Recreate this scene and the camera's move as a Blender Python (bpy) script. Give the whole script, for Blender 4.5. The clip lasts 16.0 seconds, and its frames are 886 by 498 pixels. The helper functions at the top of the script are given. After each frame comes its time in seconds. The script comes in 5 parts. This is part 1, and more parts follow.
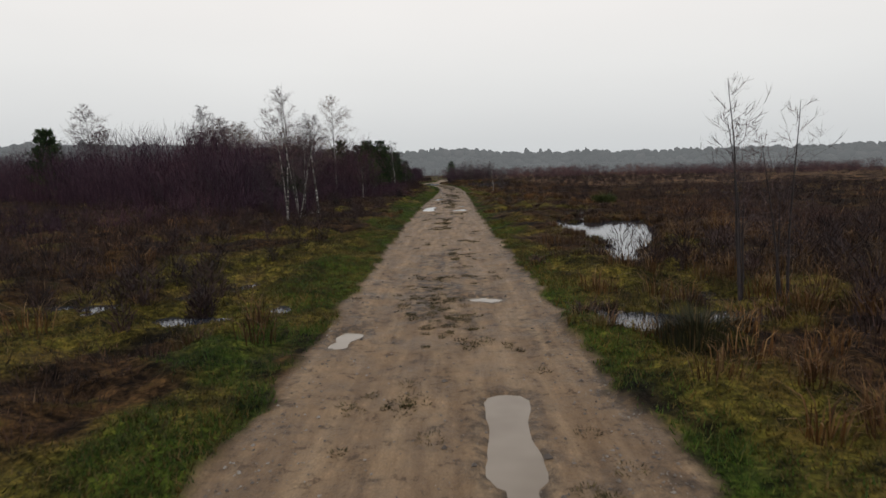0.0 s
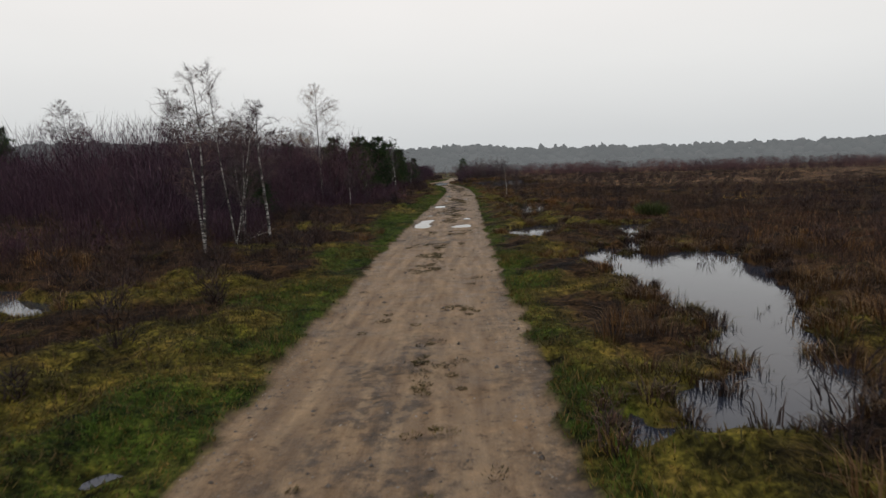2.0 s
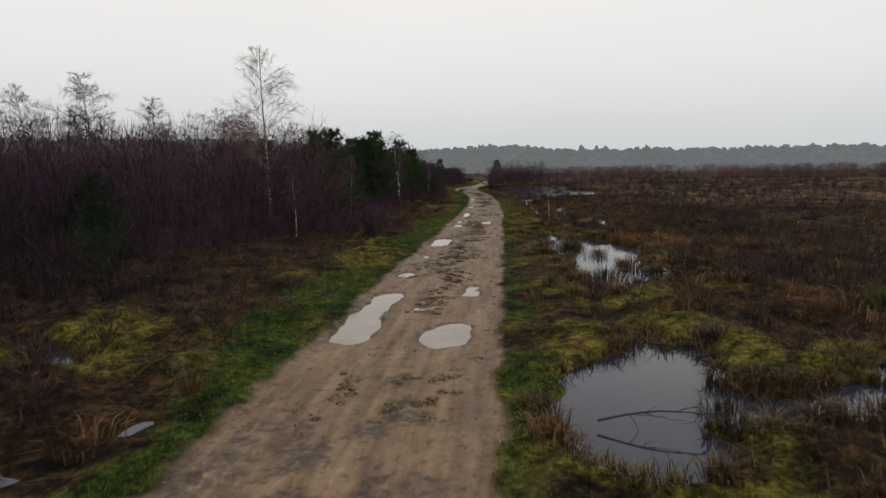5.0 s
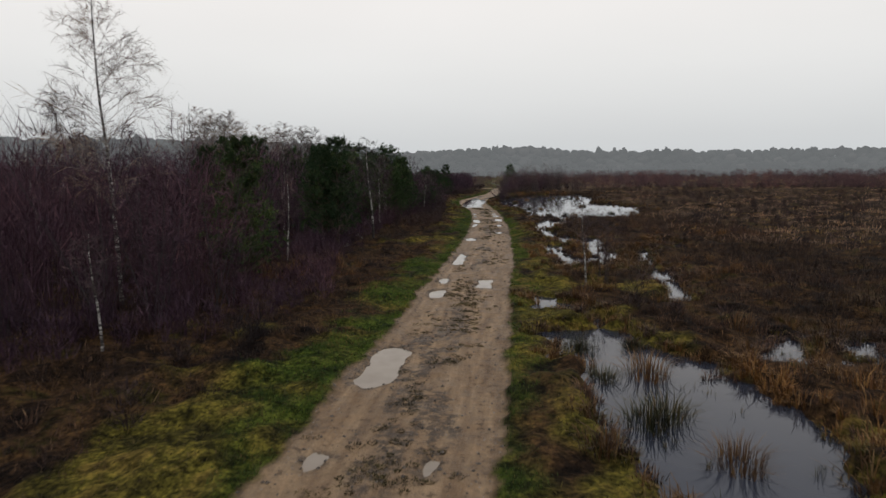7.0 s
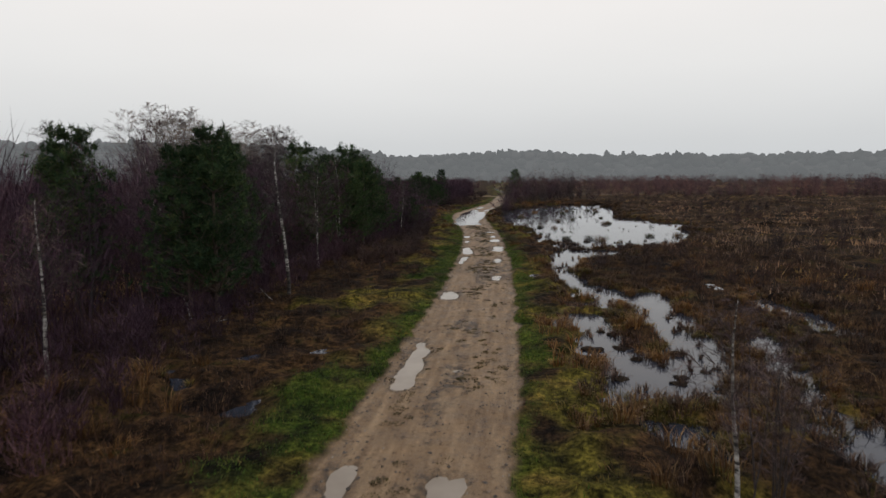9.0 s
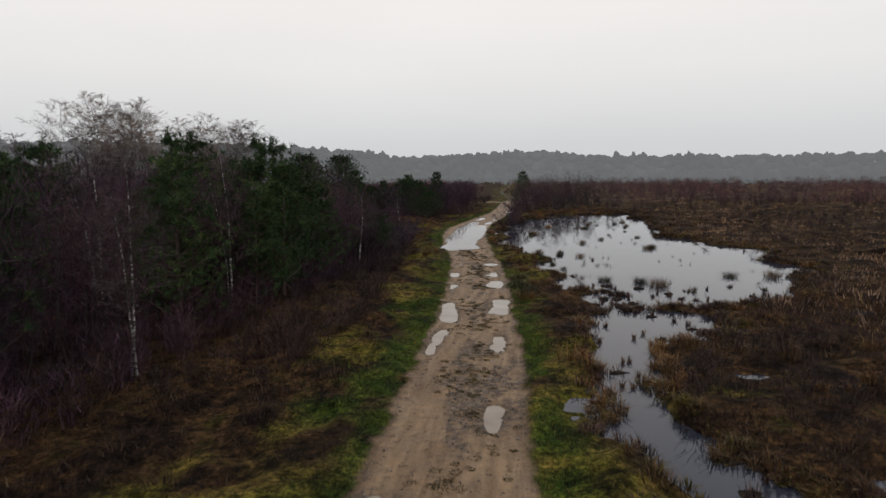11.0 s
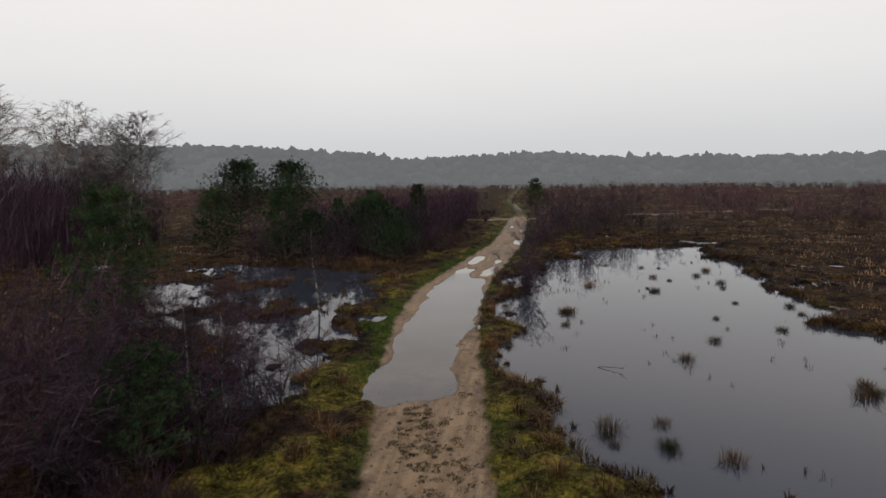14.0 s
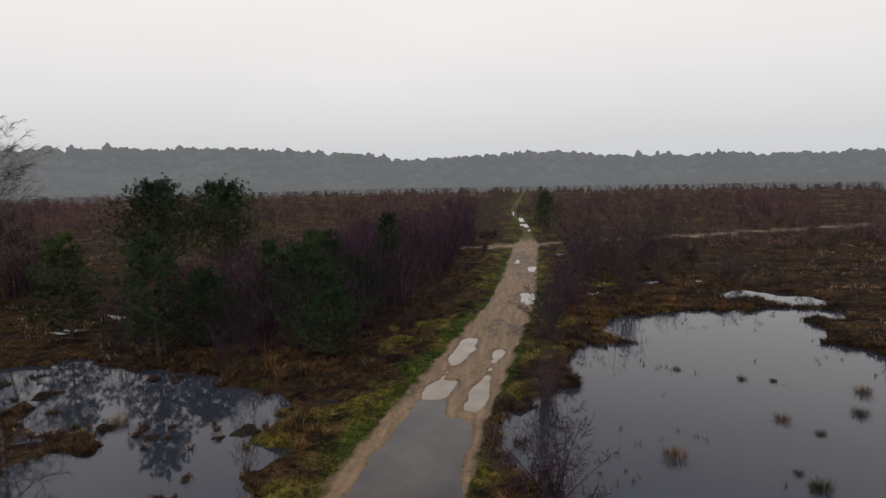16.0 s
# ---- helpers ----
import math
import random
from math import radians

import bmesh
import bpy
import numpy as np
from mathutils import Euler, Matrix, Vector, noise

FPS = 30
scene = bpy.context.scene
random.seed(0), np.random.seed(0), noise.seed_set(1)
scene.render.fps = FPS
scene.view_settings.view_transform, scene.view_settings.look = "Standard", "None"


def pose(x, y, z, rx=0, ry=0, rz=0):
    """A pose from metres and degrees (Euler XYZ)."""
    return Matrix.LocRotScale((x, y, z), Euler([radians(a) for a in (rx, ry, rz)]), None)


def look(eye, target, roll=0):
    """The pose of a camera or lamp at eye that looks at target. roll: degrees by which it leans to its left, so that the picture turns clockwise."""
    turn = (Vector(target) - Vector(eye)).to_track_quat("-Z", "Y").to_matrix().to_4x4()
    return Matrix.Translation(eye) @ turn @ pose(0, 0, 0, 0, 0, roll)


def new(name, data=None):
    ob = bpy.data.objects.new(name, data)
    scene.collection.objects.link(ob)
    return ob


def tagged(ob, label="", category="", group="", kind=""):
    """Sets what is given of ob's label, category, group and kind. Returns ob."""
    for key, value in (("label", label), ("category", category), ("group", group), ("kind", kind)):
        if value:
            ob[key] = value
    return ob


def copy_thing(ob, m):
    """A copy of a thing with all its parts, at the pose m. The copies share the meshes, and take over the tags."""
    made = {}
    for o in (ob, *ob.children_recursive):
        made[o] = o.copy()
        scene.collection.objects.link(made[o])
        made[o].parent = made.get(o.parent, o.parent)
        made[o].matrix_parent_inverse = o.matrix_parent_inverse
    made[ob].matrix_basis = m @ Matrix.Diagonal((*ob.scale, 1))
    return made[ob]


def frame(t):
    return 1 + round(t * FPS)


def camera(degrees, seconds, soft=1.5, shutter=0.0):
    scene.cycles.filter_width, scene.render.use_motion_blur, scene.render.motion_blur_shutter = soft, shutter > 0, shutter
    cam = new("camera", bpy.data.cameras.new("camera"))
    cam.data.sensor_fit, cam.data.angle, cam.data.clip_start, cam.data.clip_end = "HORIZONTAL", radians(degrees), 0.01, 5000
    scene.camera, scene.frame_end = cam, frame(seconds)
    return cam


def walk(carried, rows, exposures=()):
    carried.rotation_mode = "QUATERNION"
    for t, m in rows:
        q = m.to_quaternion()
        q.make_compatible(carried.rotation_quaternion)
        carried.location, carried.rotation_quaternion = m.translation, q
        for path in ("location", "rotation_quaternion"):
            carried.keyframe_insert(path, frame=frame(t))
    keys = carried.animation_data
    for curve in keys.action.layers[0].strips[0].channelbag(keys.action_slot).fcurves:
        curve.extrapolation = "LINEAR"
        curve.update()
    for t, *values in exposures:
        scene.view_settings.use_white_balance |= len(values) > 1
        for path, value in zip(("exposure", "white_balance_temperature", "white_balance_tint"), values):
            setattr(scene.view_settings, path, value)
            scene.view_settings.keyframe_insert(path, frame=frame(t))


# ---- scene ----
cam = camera(73.7, 16.0, soft=1.5, shutter=0.15)
PATH = [
    (0, (0.102, 2.403, 1.916), (0.082, 4.386, 1.659), -1.3),
    (0.5, (0.247, 3.949, 1.949), (0.222, 5.932, 1.689), -1.6),
    (1, (0.373, 5.724, 2.058), (0.341, 7.706, 1.795), -1.6),
    (1.5, (0.557, 7.635, 2.181), (0.514, 9.617, 1.915), -1.8),
    (2, (0.701, 9.57, 2.21), (0.633, 11.551, 1.942), -1.7),
    (2.5, (0.851, 11.674, 2.253), (0.77, 13.654, 1.984), -1.6),
    (3, (0.965, 13.866, 2.325), (0.884, 15.847, 2.055), -1.1),
    (3.5, (1.086, 16.104, 2.405), (1.001, 18.084, 2.136), -1.0),
    (3.7, (1.157, 17.025, 2.414), (1.063, 19.005, 2.148), -1.0),
    (5.8, (1.627, 27.615, 2.89), (1.404, 29.585, 2.625), -0.7),
    (6, (1.662, 28.702, 2.974), (1.436, 30.671, 2.711), -0.7),
    (6.5, (1.712, 31.447, 3.302), (1.481, 33.415, 3.036), -0.4),
    (7, (1.749, 34.456, 3.572), (1.516, 36.425, 3.308), -0.5),
    (7.5, (1.696, 37.53, 3.674), (1.463, 39.499, 3.41), -0.3),
    (8, (1.69, 40.451, 3.763), (1.457, 42.42, 3.5), -0.2),
    (8.5, (1.709, 43.524, 3.852), (1.469, 45.493, 3.592), -0.2),
    (9, (1.756, 46.546, 3.846), (1.505, 48.514, 3.595), -0.5),
    (9.5, (1.768, 49.592, 3.881), (1.507, 51.559, 3.631), -0.7),
    (9.7, (1.785, 50.828, 3.906), (1.519, 52.795, 3.658), -0.5),
    (11.8, (1.229, 63.532, 4.288), (0.953, 65.498, 4.039), -0.3),
    (12, (1.202, 64.805, 4.328), (0.921, 66.77, 4.081), -0.2),
    (12.5, (1.083, 68.301, 4.447), (0.799, 70.265, 4.201), -0.2),
    (13, (0.988, 71.76, 4.612), (0.7, 73.724, 4.364), -0.4),
    (13.5, (0.848, 75.128, 4.758), (0.556, 77.091, 4.512), -0.4),
    (14, (0.712, 78.342, 5.102), (0.417, 80.305, 4.857), -0.7),
    (14.5, (0.591, 81.665, 5.428), (0.289, 83.627, 5.182), -0.8),
    (15, (0.456, 85.208, 5.787), (0.15, 87.169, 5.541), -1.0),
    (15.5, (0.276, 88.621, 6.301), (-0.033, 90.582, 6.053), -1.3),
    (16, (0.171, 92.142, 6.678), (-0.139, 94.102, 6.43), -1.2),
]
walk(cam, [(t, look(eye, target, roll)) for t, eye, target, roll in PATH],
     exposures=[(0.0, 0.0, 6500, 10.0), (9.0, 0.0, 6500, 10.5), (12.0, 0.0, 6530, 12.0), (16.0, 0.0, 6530, 12.0)])

# ---------------------------------------------------------------- sky and light
world = bpy.data.worlds.new("overcast")
scene.world = world
world.use_nodes = True
wn, wl = world.node_tree.nodes, world.node_tree.links
wn.clear()
sky = wn.new("ShaderNodeTexSky")
sky.sky_type = "NISHITA"
sky.sun_disc = False
sky.sun_elevation, sky.sun_rotation = radians(58), radians(180)
sky.dust_density = 6.0
grey = wn.new("ShaderNodeHueSaturation")
grey.inputs["Saturation"].default_value = 0.05
wl.new(sky.outputs[0], grey.inputs["Color"])
skybg = wn.new("ShaderNodeBackground")
skybg.inputs[1].default_value = 0.012
wl.new(grey.outputs[0], skybg.inputs[0])
tc = wn.new("ShaderNodeTexCoord")
sep = wn.new("ShaderNodeSeparateXYZ")
wl.new(tc.outputs["Generated"], sep.inputs[0])
ramp = wn.new("ShaderNodeValToRGB")          # cloud deck: paler overhead, mistier near the horizon
els = ramp.color_ramp.elements
els[0].position, els[0].color = 0.0, (0.56, 0.585, 0.60, 1)
els[1].position, els[1].color = 0.9, (0.58, 0.61, 0.66, 1)
for p, c in ((0.05, (0.59, 0.605, 0.61, 1)), (0.16, (0.71, 0.71, 0.70, 1)), (0.31, (0.82, 0.79, 0.768, 1)), (0.5, (0.67, 0.68, 0.73, 1))):
    e = els.new(p)
    e.color = c
wl.new(sep.outputs["Z"], ramp.inputs[0])
cmap = wn.new("ShaderNodeMapping")
cmap.inputs["Scale"].default_value = (1.2, 1.2, 4.0)
wl.new(tc.outputs["Generated"], cmap.inputs[0])
cn = wn.new("ShaderNodeTexNoise")
cn.inputs["Scale"].default_value, cn.inputs["Detail"].default_value = 1.6, 5.0
wl.new(cmap.outputs[0], cn.inputs["Vector"])
cr = wn.new("ShaderNodeMapRange")
cr.inputs["To Min"].default_value, cr.inputs["To Max"].default_value = 0.95, 1.05
wl.new(cn.outputs[0], cr.inputs[0])
mul = wn.new("ShaderNodeVectorMath")
mul.operation = "SCALE"
wl.new(ramp.outputs[0], mul.inputs[0])
wl.new(cr.outputs[0], mul.inputs["Scale"])
cloud = wn.new("ShaderNodeBackground")
wl.new(mul.outputs[0], cloud.inputs[0])
cloud.inputs[1].default_value = 1.07
addw = wn.new("ShaderNodeAddShader")
wl.new(skybg.outputs[0], addw.inputs[0])
wl.new(cloud.outputs[0], addw.inputs[1])
wout = wn.new("ShaderNodeOutputWorld")
wl.new(addw.outputs[0], wout.inputs[0])

sun = new("sun", bpy.data.lights.new("sun", "SUN"))
sun.data.energy, sun.data.angle, sun.data.color = 0.5, radians(30), (1.0, 0.97, 0.92)
sun.matrix_world = look((0, -62, 100), (0, 0, 0))

# ---------------------------------------------------------------- materials


def ramp_of(nt, colours, fac):
    r = nt.nodes.new("ShaderNodeValToRGB")
    e = r.color_ramp.elements
    e[0].position, e[0].color = colours[0][0], (*colours[0][1], 1)
    e[1].position, e[1].color = colours[-1][0], (*colours[-1][1], 1)
    for p, c in colours[1:-1]:
        k = e.new(p)
        k.color = (*c, 1)
    nt.links.new(fac, r.inputs[0])
    return r.outputs[0]


def noise_of(nt, scale, detail=4.0, rough=0.55, vec=None):
    n = nt.nodes.new("ShaderNodeTexNoise")
    n.inputs["Scale"].default_value, n.inputs["Detail"].default_value, n.inputs["Roughness"].default_value = scale, detail, rough
    if vec is not None:
        nt.links.new(vec, n.inputs["Vector"])
    return n.outputs[0]


def mix_of(nt, fac, a, b, kind="MIX"):
    m = nt.nodes.new("ShaderNodeMix")
    m.data_type, m.blend_type = "RGBA", kind
    for sock, val in ((m.inputs[0], fac), (m.inputs[6], a), (m.inputs[7], b)):
        if isinstance(val, (int, float)):
            sock.default_value = val
        elif isinstance(val, tuple):
            sock.default_value = (*val, 1)
        else:
            nt.links.new(val, sock)
    return m.outputs[2]


def math_of(nt, op, a, b=0.0, c=None, clamp=False):
    m = nt.nodes.new("ShaderNodeMath")
    m.operation, m.use_clamp = op, clamp
    for sock, val in zip(m.inputs, (a, b, c)):
        if val is None:
            continue
        if isinstance(val, (int, float)):
            sock.default_value = val
        else:
            nt.links.new(val, sock)
    return m.outputs[0]


def material(name):
    m = bpy.data.materials.new(name)
    m.use_nodes = True
    return m, m.node_tree, m.node_tree.nodes["Principled BSDF"]


def bump_of(nt, bsdf, height, strength, distance):
    b = nt.nodes.new("ShaderNodeBump")
    b.inputs["Strength"].default_value, b.inputs["Distance"].default_value = strength, distance
    nt.links.new(height, b.inputs["Height"])
    nt.links.new(b.outputs[0], bsdf.inputs["Normal"])


def plant_material(name, colours, rough=0.75, spec=0.25, patchy=0.7):
    """Leaf, twig or needle matter: each strand has its own shade, and patches differ across the heath."""
    m, nt, bs = material(name)
    geo = nt.nodes.new("ShaderNodeNewGeometry")
    col = ramp_of(nt, colours, geo.outputs["Random Per Island"])
    patch = ramp_of(nt, [(0.3, (0.5, 0.48, 0.5)), (0.52, (1.0, 0.97, 0.92)), (0.72, (1.5, 1.38, 1.15))], noise_of(nt, patchy, 4, 0.6, geo.outputs["Position"]))
    wide = ramp_of(nt, [(0.36, (0.5, 0.52, 0.55)), (0.5, (1.0, 1.0, 0.98)), (0.66, (1.4, 1.26, 1.02))], noise_of(nt, 0.13, 4, vec=geo.outputs["Position"]))
    patch = mix_of(nt, 1.0, patch, wide, "MULTIPLY")
    nt.links.new(mix_of(nt, 1.0, col, patch, "MULTIPLY"), bs.inputs["Base Color"])
    bs.inputs["Roughness"].default_value, bs.inputs["Specular IOR Level"].default_value = rough, spec
    return m


grass_mat = plant_material("verge_grass", [(0, (0.02006, 0.04471, 0.004772)), (0.35, (0.03449, 0.07453, 0.006573)), (0.7, (0.05255, 0.08881, 0.009381)), (0.9, (0.08927, 0.09422, 0.01879)), (1, (0.1189, 0.1148, 0.036))], patchy=2.6)
moss_mat = plant_material("yellow_moor_grass", [(0, (0.0324, 0.03095, 0.006728)), (0.4, (0.07164, 0.05863, 0.009954)), (0.75, (0.1046, 0.07371, 0.01356)), (1, (0.1434, 0.09774, 0.03518))], patchy=2.0)
weed_mat = plant_material("trodden_moss", [(0, (0.0285, 0.022, 0.0096)), (0.6, (0.057, 0.046, 0.0176)), (1, (0.095, 0.08, 0.028))], patchy=1.5)
straw_mat = plant_material("dead_moor_grass", [(0, (0.03995, 0.01873, 0.007411)), (0.4, (0.08007, 0.03761, 0.01072)), (0.8, (0.1262, 0.06954, 0.02356)), (1, (0.1845, 0.1207, 0.05707))], patchy=1.6)
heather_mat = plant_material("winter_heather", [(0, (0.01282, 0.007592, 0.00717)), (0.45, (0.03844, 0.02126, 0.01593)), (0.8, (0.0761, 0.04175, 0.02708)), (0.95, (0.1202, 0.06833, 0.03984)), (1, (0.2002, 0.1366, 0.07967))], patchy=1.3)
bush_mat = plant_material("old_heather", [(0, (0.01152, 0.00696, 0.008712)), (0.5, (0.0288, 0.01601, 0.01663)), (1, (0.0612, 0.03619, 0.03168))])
# far heather, its base colour lightened to stand in for haze
hazed_moor_mat = plant_material("haze_paled_heather", [(0, (0.1555, 0.1076, 0.09329)), (0.5, (0.2392, 0.1615, 0.1196)), (1, (0.3468, 0.2392, 0.1615))], patchy=0.35)
ochre_mat = plant_material("ochre_moor_grass", [(0, (0.1137, 0.07442, 0.02471)), (0.5, (0.2021, 0.1348, 0.04044)), (0.85, (0.2779, 0.1989, 0.06739)), (1, (0.3791, 0.2952, 0.1348))], patchy=0.5)
rush_mat = plant_material("rush", [(0, (0.012, 0.015, 0.006)), (0.5, (0.027, 0.03, 0.0108)), (0.85, (0.06, 0.045, 0.018)), (1, (0.108, 0.072, 0.036))])
gorse_mat = plant_material("gorse", [(0, (0.018, 0.03, 0.010)), (0.6, (0.035, 0.055, 0.014)), (1, (0.07, 0.08, 0.02))])
needle_mat = plant_material("pine_needles", [(0, (0.0134, 0.02935, 0.01681)), (0.5, (0.02951, 0.05599, 0.02643)), (0.9, (0.05365, 0.08662, 0.03363)), (1, (0.09389, 0.09335, 0.03602))], 0.8, 0.08)
twig_mat = plant_material("birch_twigs", [(0, (0.035, 0.022, 0.026)), (0.6, (0.062, 0.042, 0.048)), (1, (0.11, 0.08, 0.082))], 0.7)
pale_twig_mat = plant_material("pale_birch_twigs", [(0, (0.08, 0.06, 0.058)), (0.6, (0.14, 0.11, 0.10)), (1, (0.20, 0.17, 0.16))], 0.7)
thicket_mat = plant_material("thicket_twigs", [(0, (0.02333, 0.01084, 0.01887)), (0.6, (0.04925, 0.0253, 0.04333)), (1, (0.1011, 0.06264, 0.08944))], 0.8, 0.15)
scrub_mat = plant_material("scrub_twigs", [(0, (0.05313, 0.02812, 0.03438)), (0.6, (0.09375, 0.05313, 0.0625)), (1, (0.1641, 0.1094, 0.1172))], 0.8, 0.15)

birch_bark, nt, bs = material("birch_bark")
geo = nt.nodes.new("ShaderNodeNewGeometry")
mp = nt.nodes.new("ShaderNodeMapping")
mp.inputs["Scale"].default_value = (6, 6, 22)
nt.links.new(geo.outputs["Position"], mp.inputs[0])
bands = noise_of(nt, 1.0, 4, 0.6, mp.outputs[0])
col = ramp_of(nt, [(0.44, (0.03, 0.026, 0.024)), (0.53, (0.28, 0.26, 0.24)), (0.74, (0.56, 0.54, 0.50))], bands)
blot = ramp_of(nt, [(0.40, (0.2, 0.17, 0.15)), (0.56, (1, 1, 1))], noise_of(nt, 2.4, 3, vec=geo.outputs["Position"]))
nt.links.new(mix_of(nt, 1.0, col, blot, "MULTIPLY"), bs.inputs["Base Color"])
bs.inputs["Roughness"].default_value = 0.7
bump_of(nt, bs, bands, 0.5, 0.01)


def bark(name, a, b):
    m, nt, bs = material(name)
    geo = nt.nodes.new("ShaderNodeNewGeometry")
    n = noise_of(nt, 14, 5, 0.65, geo.outputs["Position"])
    nt.links.new(ramp_of(nt, [(0.35, a), (0.65, b)], n), bs.inputs["Base Color"])
    bs.inputs["Roughness"].default_value = 0.8
    bump_of(nt, bs, n, 0.6, 0.012)
    return m


dark_bark = bark("dark_bark", (0.0125, 0.00864, 0.0085), (0.0375, 0.0264, 0.025))
pine_bark = bark("pine_bark", (0.03, 0.022, 0.018), (0.11, 0.07, 0.05))
thicket_bark = bark("thicket_bark", (0.012, 0.009, 0.010), (0.035, 0.025, 0.026))
dead_wood = bark("dead_wood", (0.16, 0.13, 0.11), (0.42, 0.38, 0.33))

# water of the pools: clear and peaty, nearly still
water_mat, nt, bs = material("peaty_water")
geo = nt.nodes.new("ShaderNodeNewGeometry")
bs.inputs["Base Color"].default_value = (0.024, 0.027, 0.037, 1)
bs.inputs["Roughness"].default_value, bs.inputs["IOR"].default_value = 0.03, 1.33
bump_of(nt, bs, noise_of(nt, 2.2, 3, vec=geo.outputs["Position"]), 0.025, 0.05)

# rain water on the track, clouded with silt
puddle_mat, nt, bs = material("silty_puddle")
geo = nt.nodes.new("ShaderNodeNewGeometry")
silt = noise_of(nt, 1.3, 3, vec=geo.outputs["Position"])
nt.links.new(ramp_of(nt, [(0.3, (0.19, 0.148, 0.106)), (0.7, (0.26, 0.212, 0.16))], silt), bs.inputs["Base Color"])
bs.inputs["Roughness"].default_value, bs.inputs["IOR"].default_value = 0.03, 1.33
bump_of(nt, bs, noise_of(nt, 3.0, 2, vec=geo.outputs["Position"]), 0.02, 0.03)

flood_mat, nt, bs = material("flood_water")
geo = nt.nodes.new("ShaderNodeNewGeometry")
silt = noise_of(nt, 0.5, 4, 0.6, geo.outputs["Position"])
nt.links.new(ramp_of(nt, [(0.35, (0.0385, 0.0329, 0.0308)), (0.65, (0.084, 0.0686, 0.056))], silt), bs.inputs["Base Color"])
bs.inputs["Roughness"].default_value, bs.inputs["IOR"].default_value = 0.03, 1.33
bump_of(nt, bs, noise_of(nt, 2.0, 2, vec=geo.outputs["Position"]), 0.015, 0.03)

hummock_mat, nt, bs = material("wet_peat")
geo = nt.nodes.new("ShaderNodeNewGeometry")
hn = noise_of(nt, 9, 5, 0.65, geo.outputs["Position"])
nt.links.new(ramp_of(nt, [(0.3, (0.010, 0.008, 0.007)), (0.6, (0.028, 0.02, 0.014)), (0.8, (0.05, 0.045, 0.018))], hn), bs.inputs["Base Color"])
bs.inputs["Roughness"].default_value, bs.inputs["Specular IOR Level"].default_value = 0.95, 0.05
bump_of(nt, bs, hn, 0.8, 0.03)

# the ground: zones carried on the mesh (red track, green turf, blue moss, alpha wet mud)
ground_mat, nt, bs = material("heath_ground")
geo = nt.nodes.new("ShaderNodeNewGeometry")
pos = geo.outputs["Position"]
att = nt.nodes.new("ShaderNodeAttribute")
att.attribute_name = "zone"
sp = nt.nodes.new("ShaderNodeSeparateColor")
nt.links.new(att.outputs["Color"], sp.inputs[0])
n_big, n_mid, n_fine, n_grit = noise_of(nt, 0.35, 4, vec=pos), noise_of(nt, 2.2, 5, 0.6, pos), noise_of(nt, 16, 5, 0.65, pos), noise_of(nt, 75, 3, 0.6, pos)
stretch = nt.nodes.new("ShaderNodeMapping")
stretch.inputs["Scale"].default_value = (5.0, 0.55, 1.0)
nt.links.new(pos, stretch.inputs[0])
n_rut = noise_of(nt, 1.0, 4, 0.6, stretch.outputs[0])
n_spec = noise_of(nt, 1.0, 7, 0.68, pos)
peat = ramp_of(nt, [(0.30, (0.004, 0.003, 0.003)), (0.42, (0.0135, 0.009, 0.0066)), (0.50, (0.03, 0.0185, 0.0105)), (0.57, (0.055, 0.034, 0.0165)), (0.63, (0.025, 0.022, 0.0075)), (0.75, (0.055, 0.046, 0.014))], n_spec)
peat = mix_of(nt, 1.0, peat, ramp_of(nt, [(0.3, (0.7, 0.66, 0.7)), (0.7, (1.35, 1.2, 1.0))], n_big), "MULTIPLY")
moss = ramp_of(nt, [(0.32, (0.00732, 0.00625, 0.0033)), (0.43, (0.0366, 0.03125, 0.0077)), (0.52, (0.0915, 0.0775, 0.0143)), (0.60, (0.1281, 0.0925, 0.022)), (0.70, (0.0488, 0.03, 0.0132))], n_spec)
turf = ramp_of(nt, [(0.33, (0.00559, 0.007728, 0.003168)), (0.45, (0.02683, 0.0428, 0.006336)), (0.56, (0.05366, 0.06896, 0.01056)), (0.68, (0.08385, 0.07847, 0.01901))], n_spec)
dirt = ramp_of(nt, [(0.28, (0.1154, 0.06991, 0.03685)), (0.5, (0.1995, 0.1289, 0.07212)), (0.7, (0.2824, 0.1924, 0.1112))], n_rut)
dirt = mix_of(nt, 0.85, dirt, ramp_of(nt, [(0.30, (0.72, 0.7, 0.68)), (0.48, (0.98, 0.98, 0.98)), (0.7, (1.18, 1.18, 1.18))], n_mid), "MULTIPLY")
n_clod = noise_of(nt, 6.5, 7, 0.74, pos)
dirt = mix_of(nt, 0.9, dirt, ramp_of(nt, [(0.37, (0.36, 0.33, 0.31)), (0.44, (0.95, 0.95, 0.95)), (0.6, (1.08, 1.07, 1.06)), (0.68, (1.5, 1.48, 1.45))], n_clod), "MULTIPLY")
dirt = mix_of(nt, 0.8, dirt, ramp_of(nt, [(0.3, (0.7, 0.68, 0.66)), (0.52, (1, 1, 1)), (0.72, (1.35, 1.33, 1.3))], n_grit), "MULTIPLY")
mud = ramp_of(nt, [(0.3, (0.0319, 0.02245, 0.01631)), (0.7, (0.06825, 0.05171, 0.03754))], n_fine)
ground_col = mix_of(nt, sp.outputs[2], peat, moss)
ground_col = mix_of(nt, sp.outputs[1], ground_col, turf)
n_tuft = noise_of(nt, 5.0, 6, 0.72, pos)
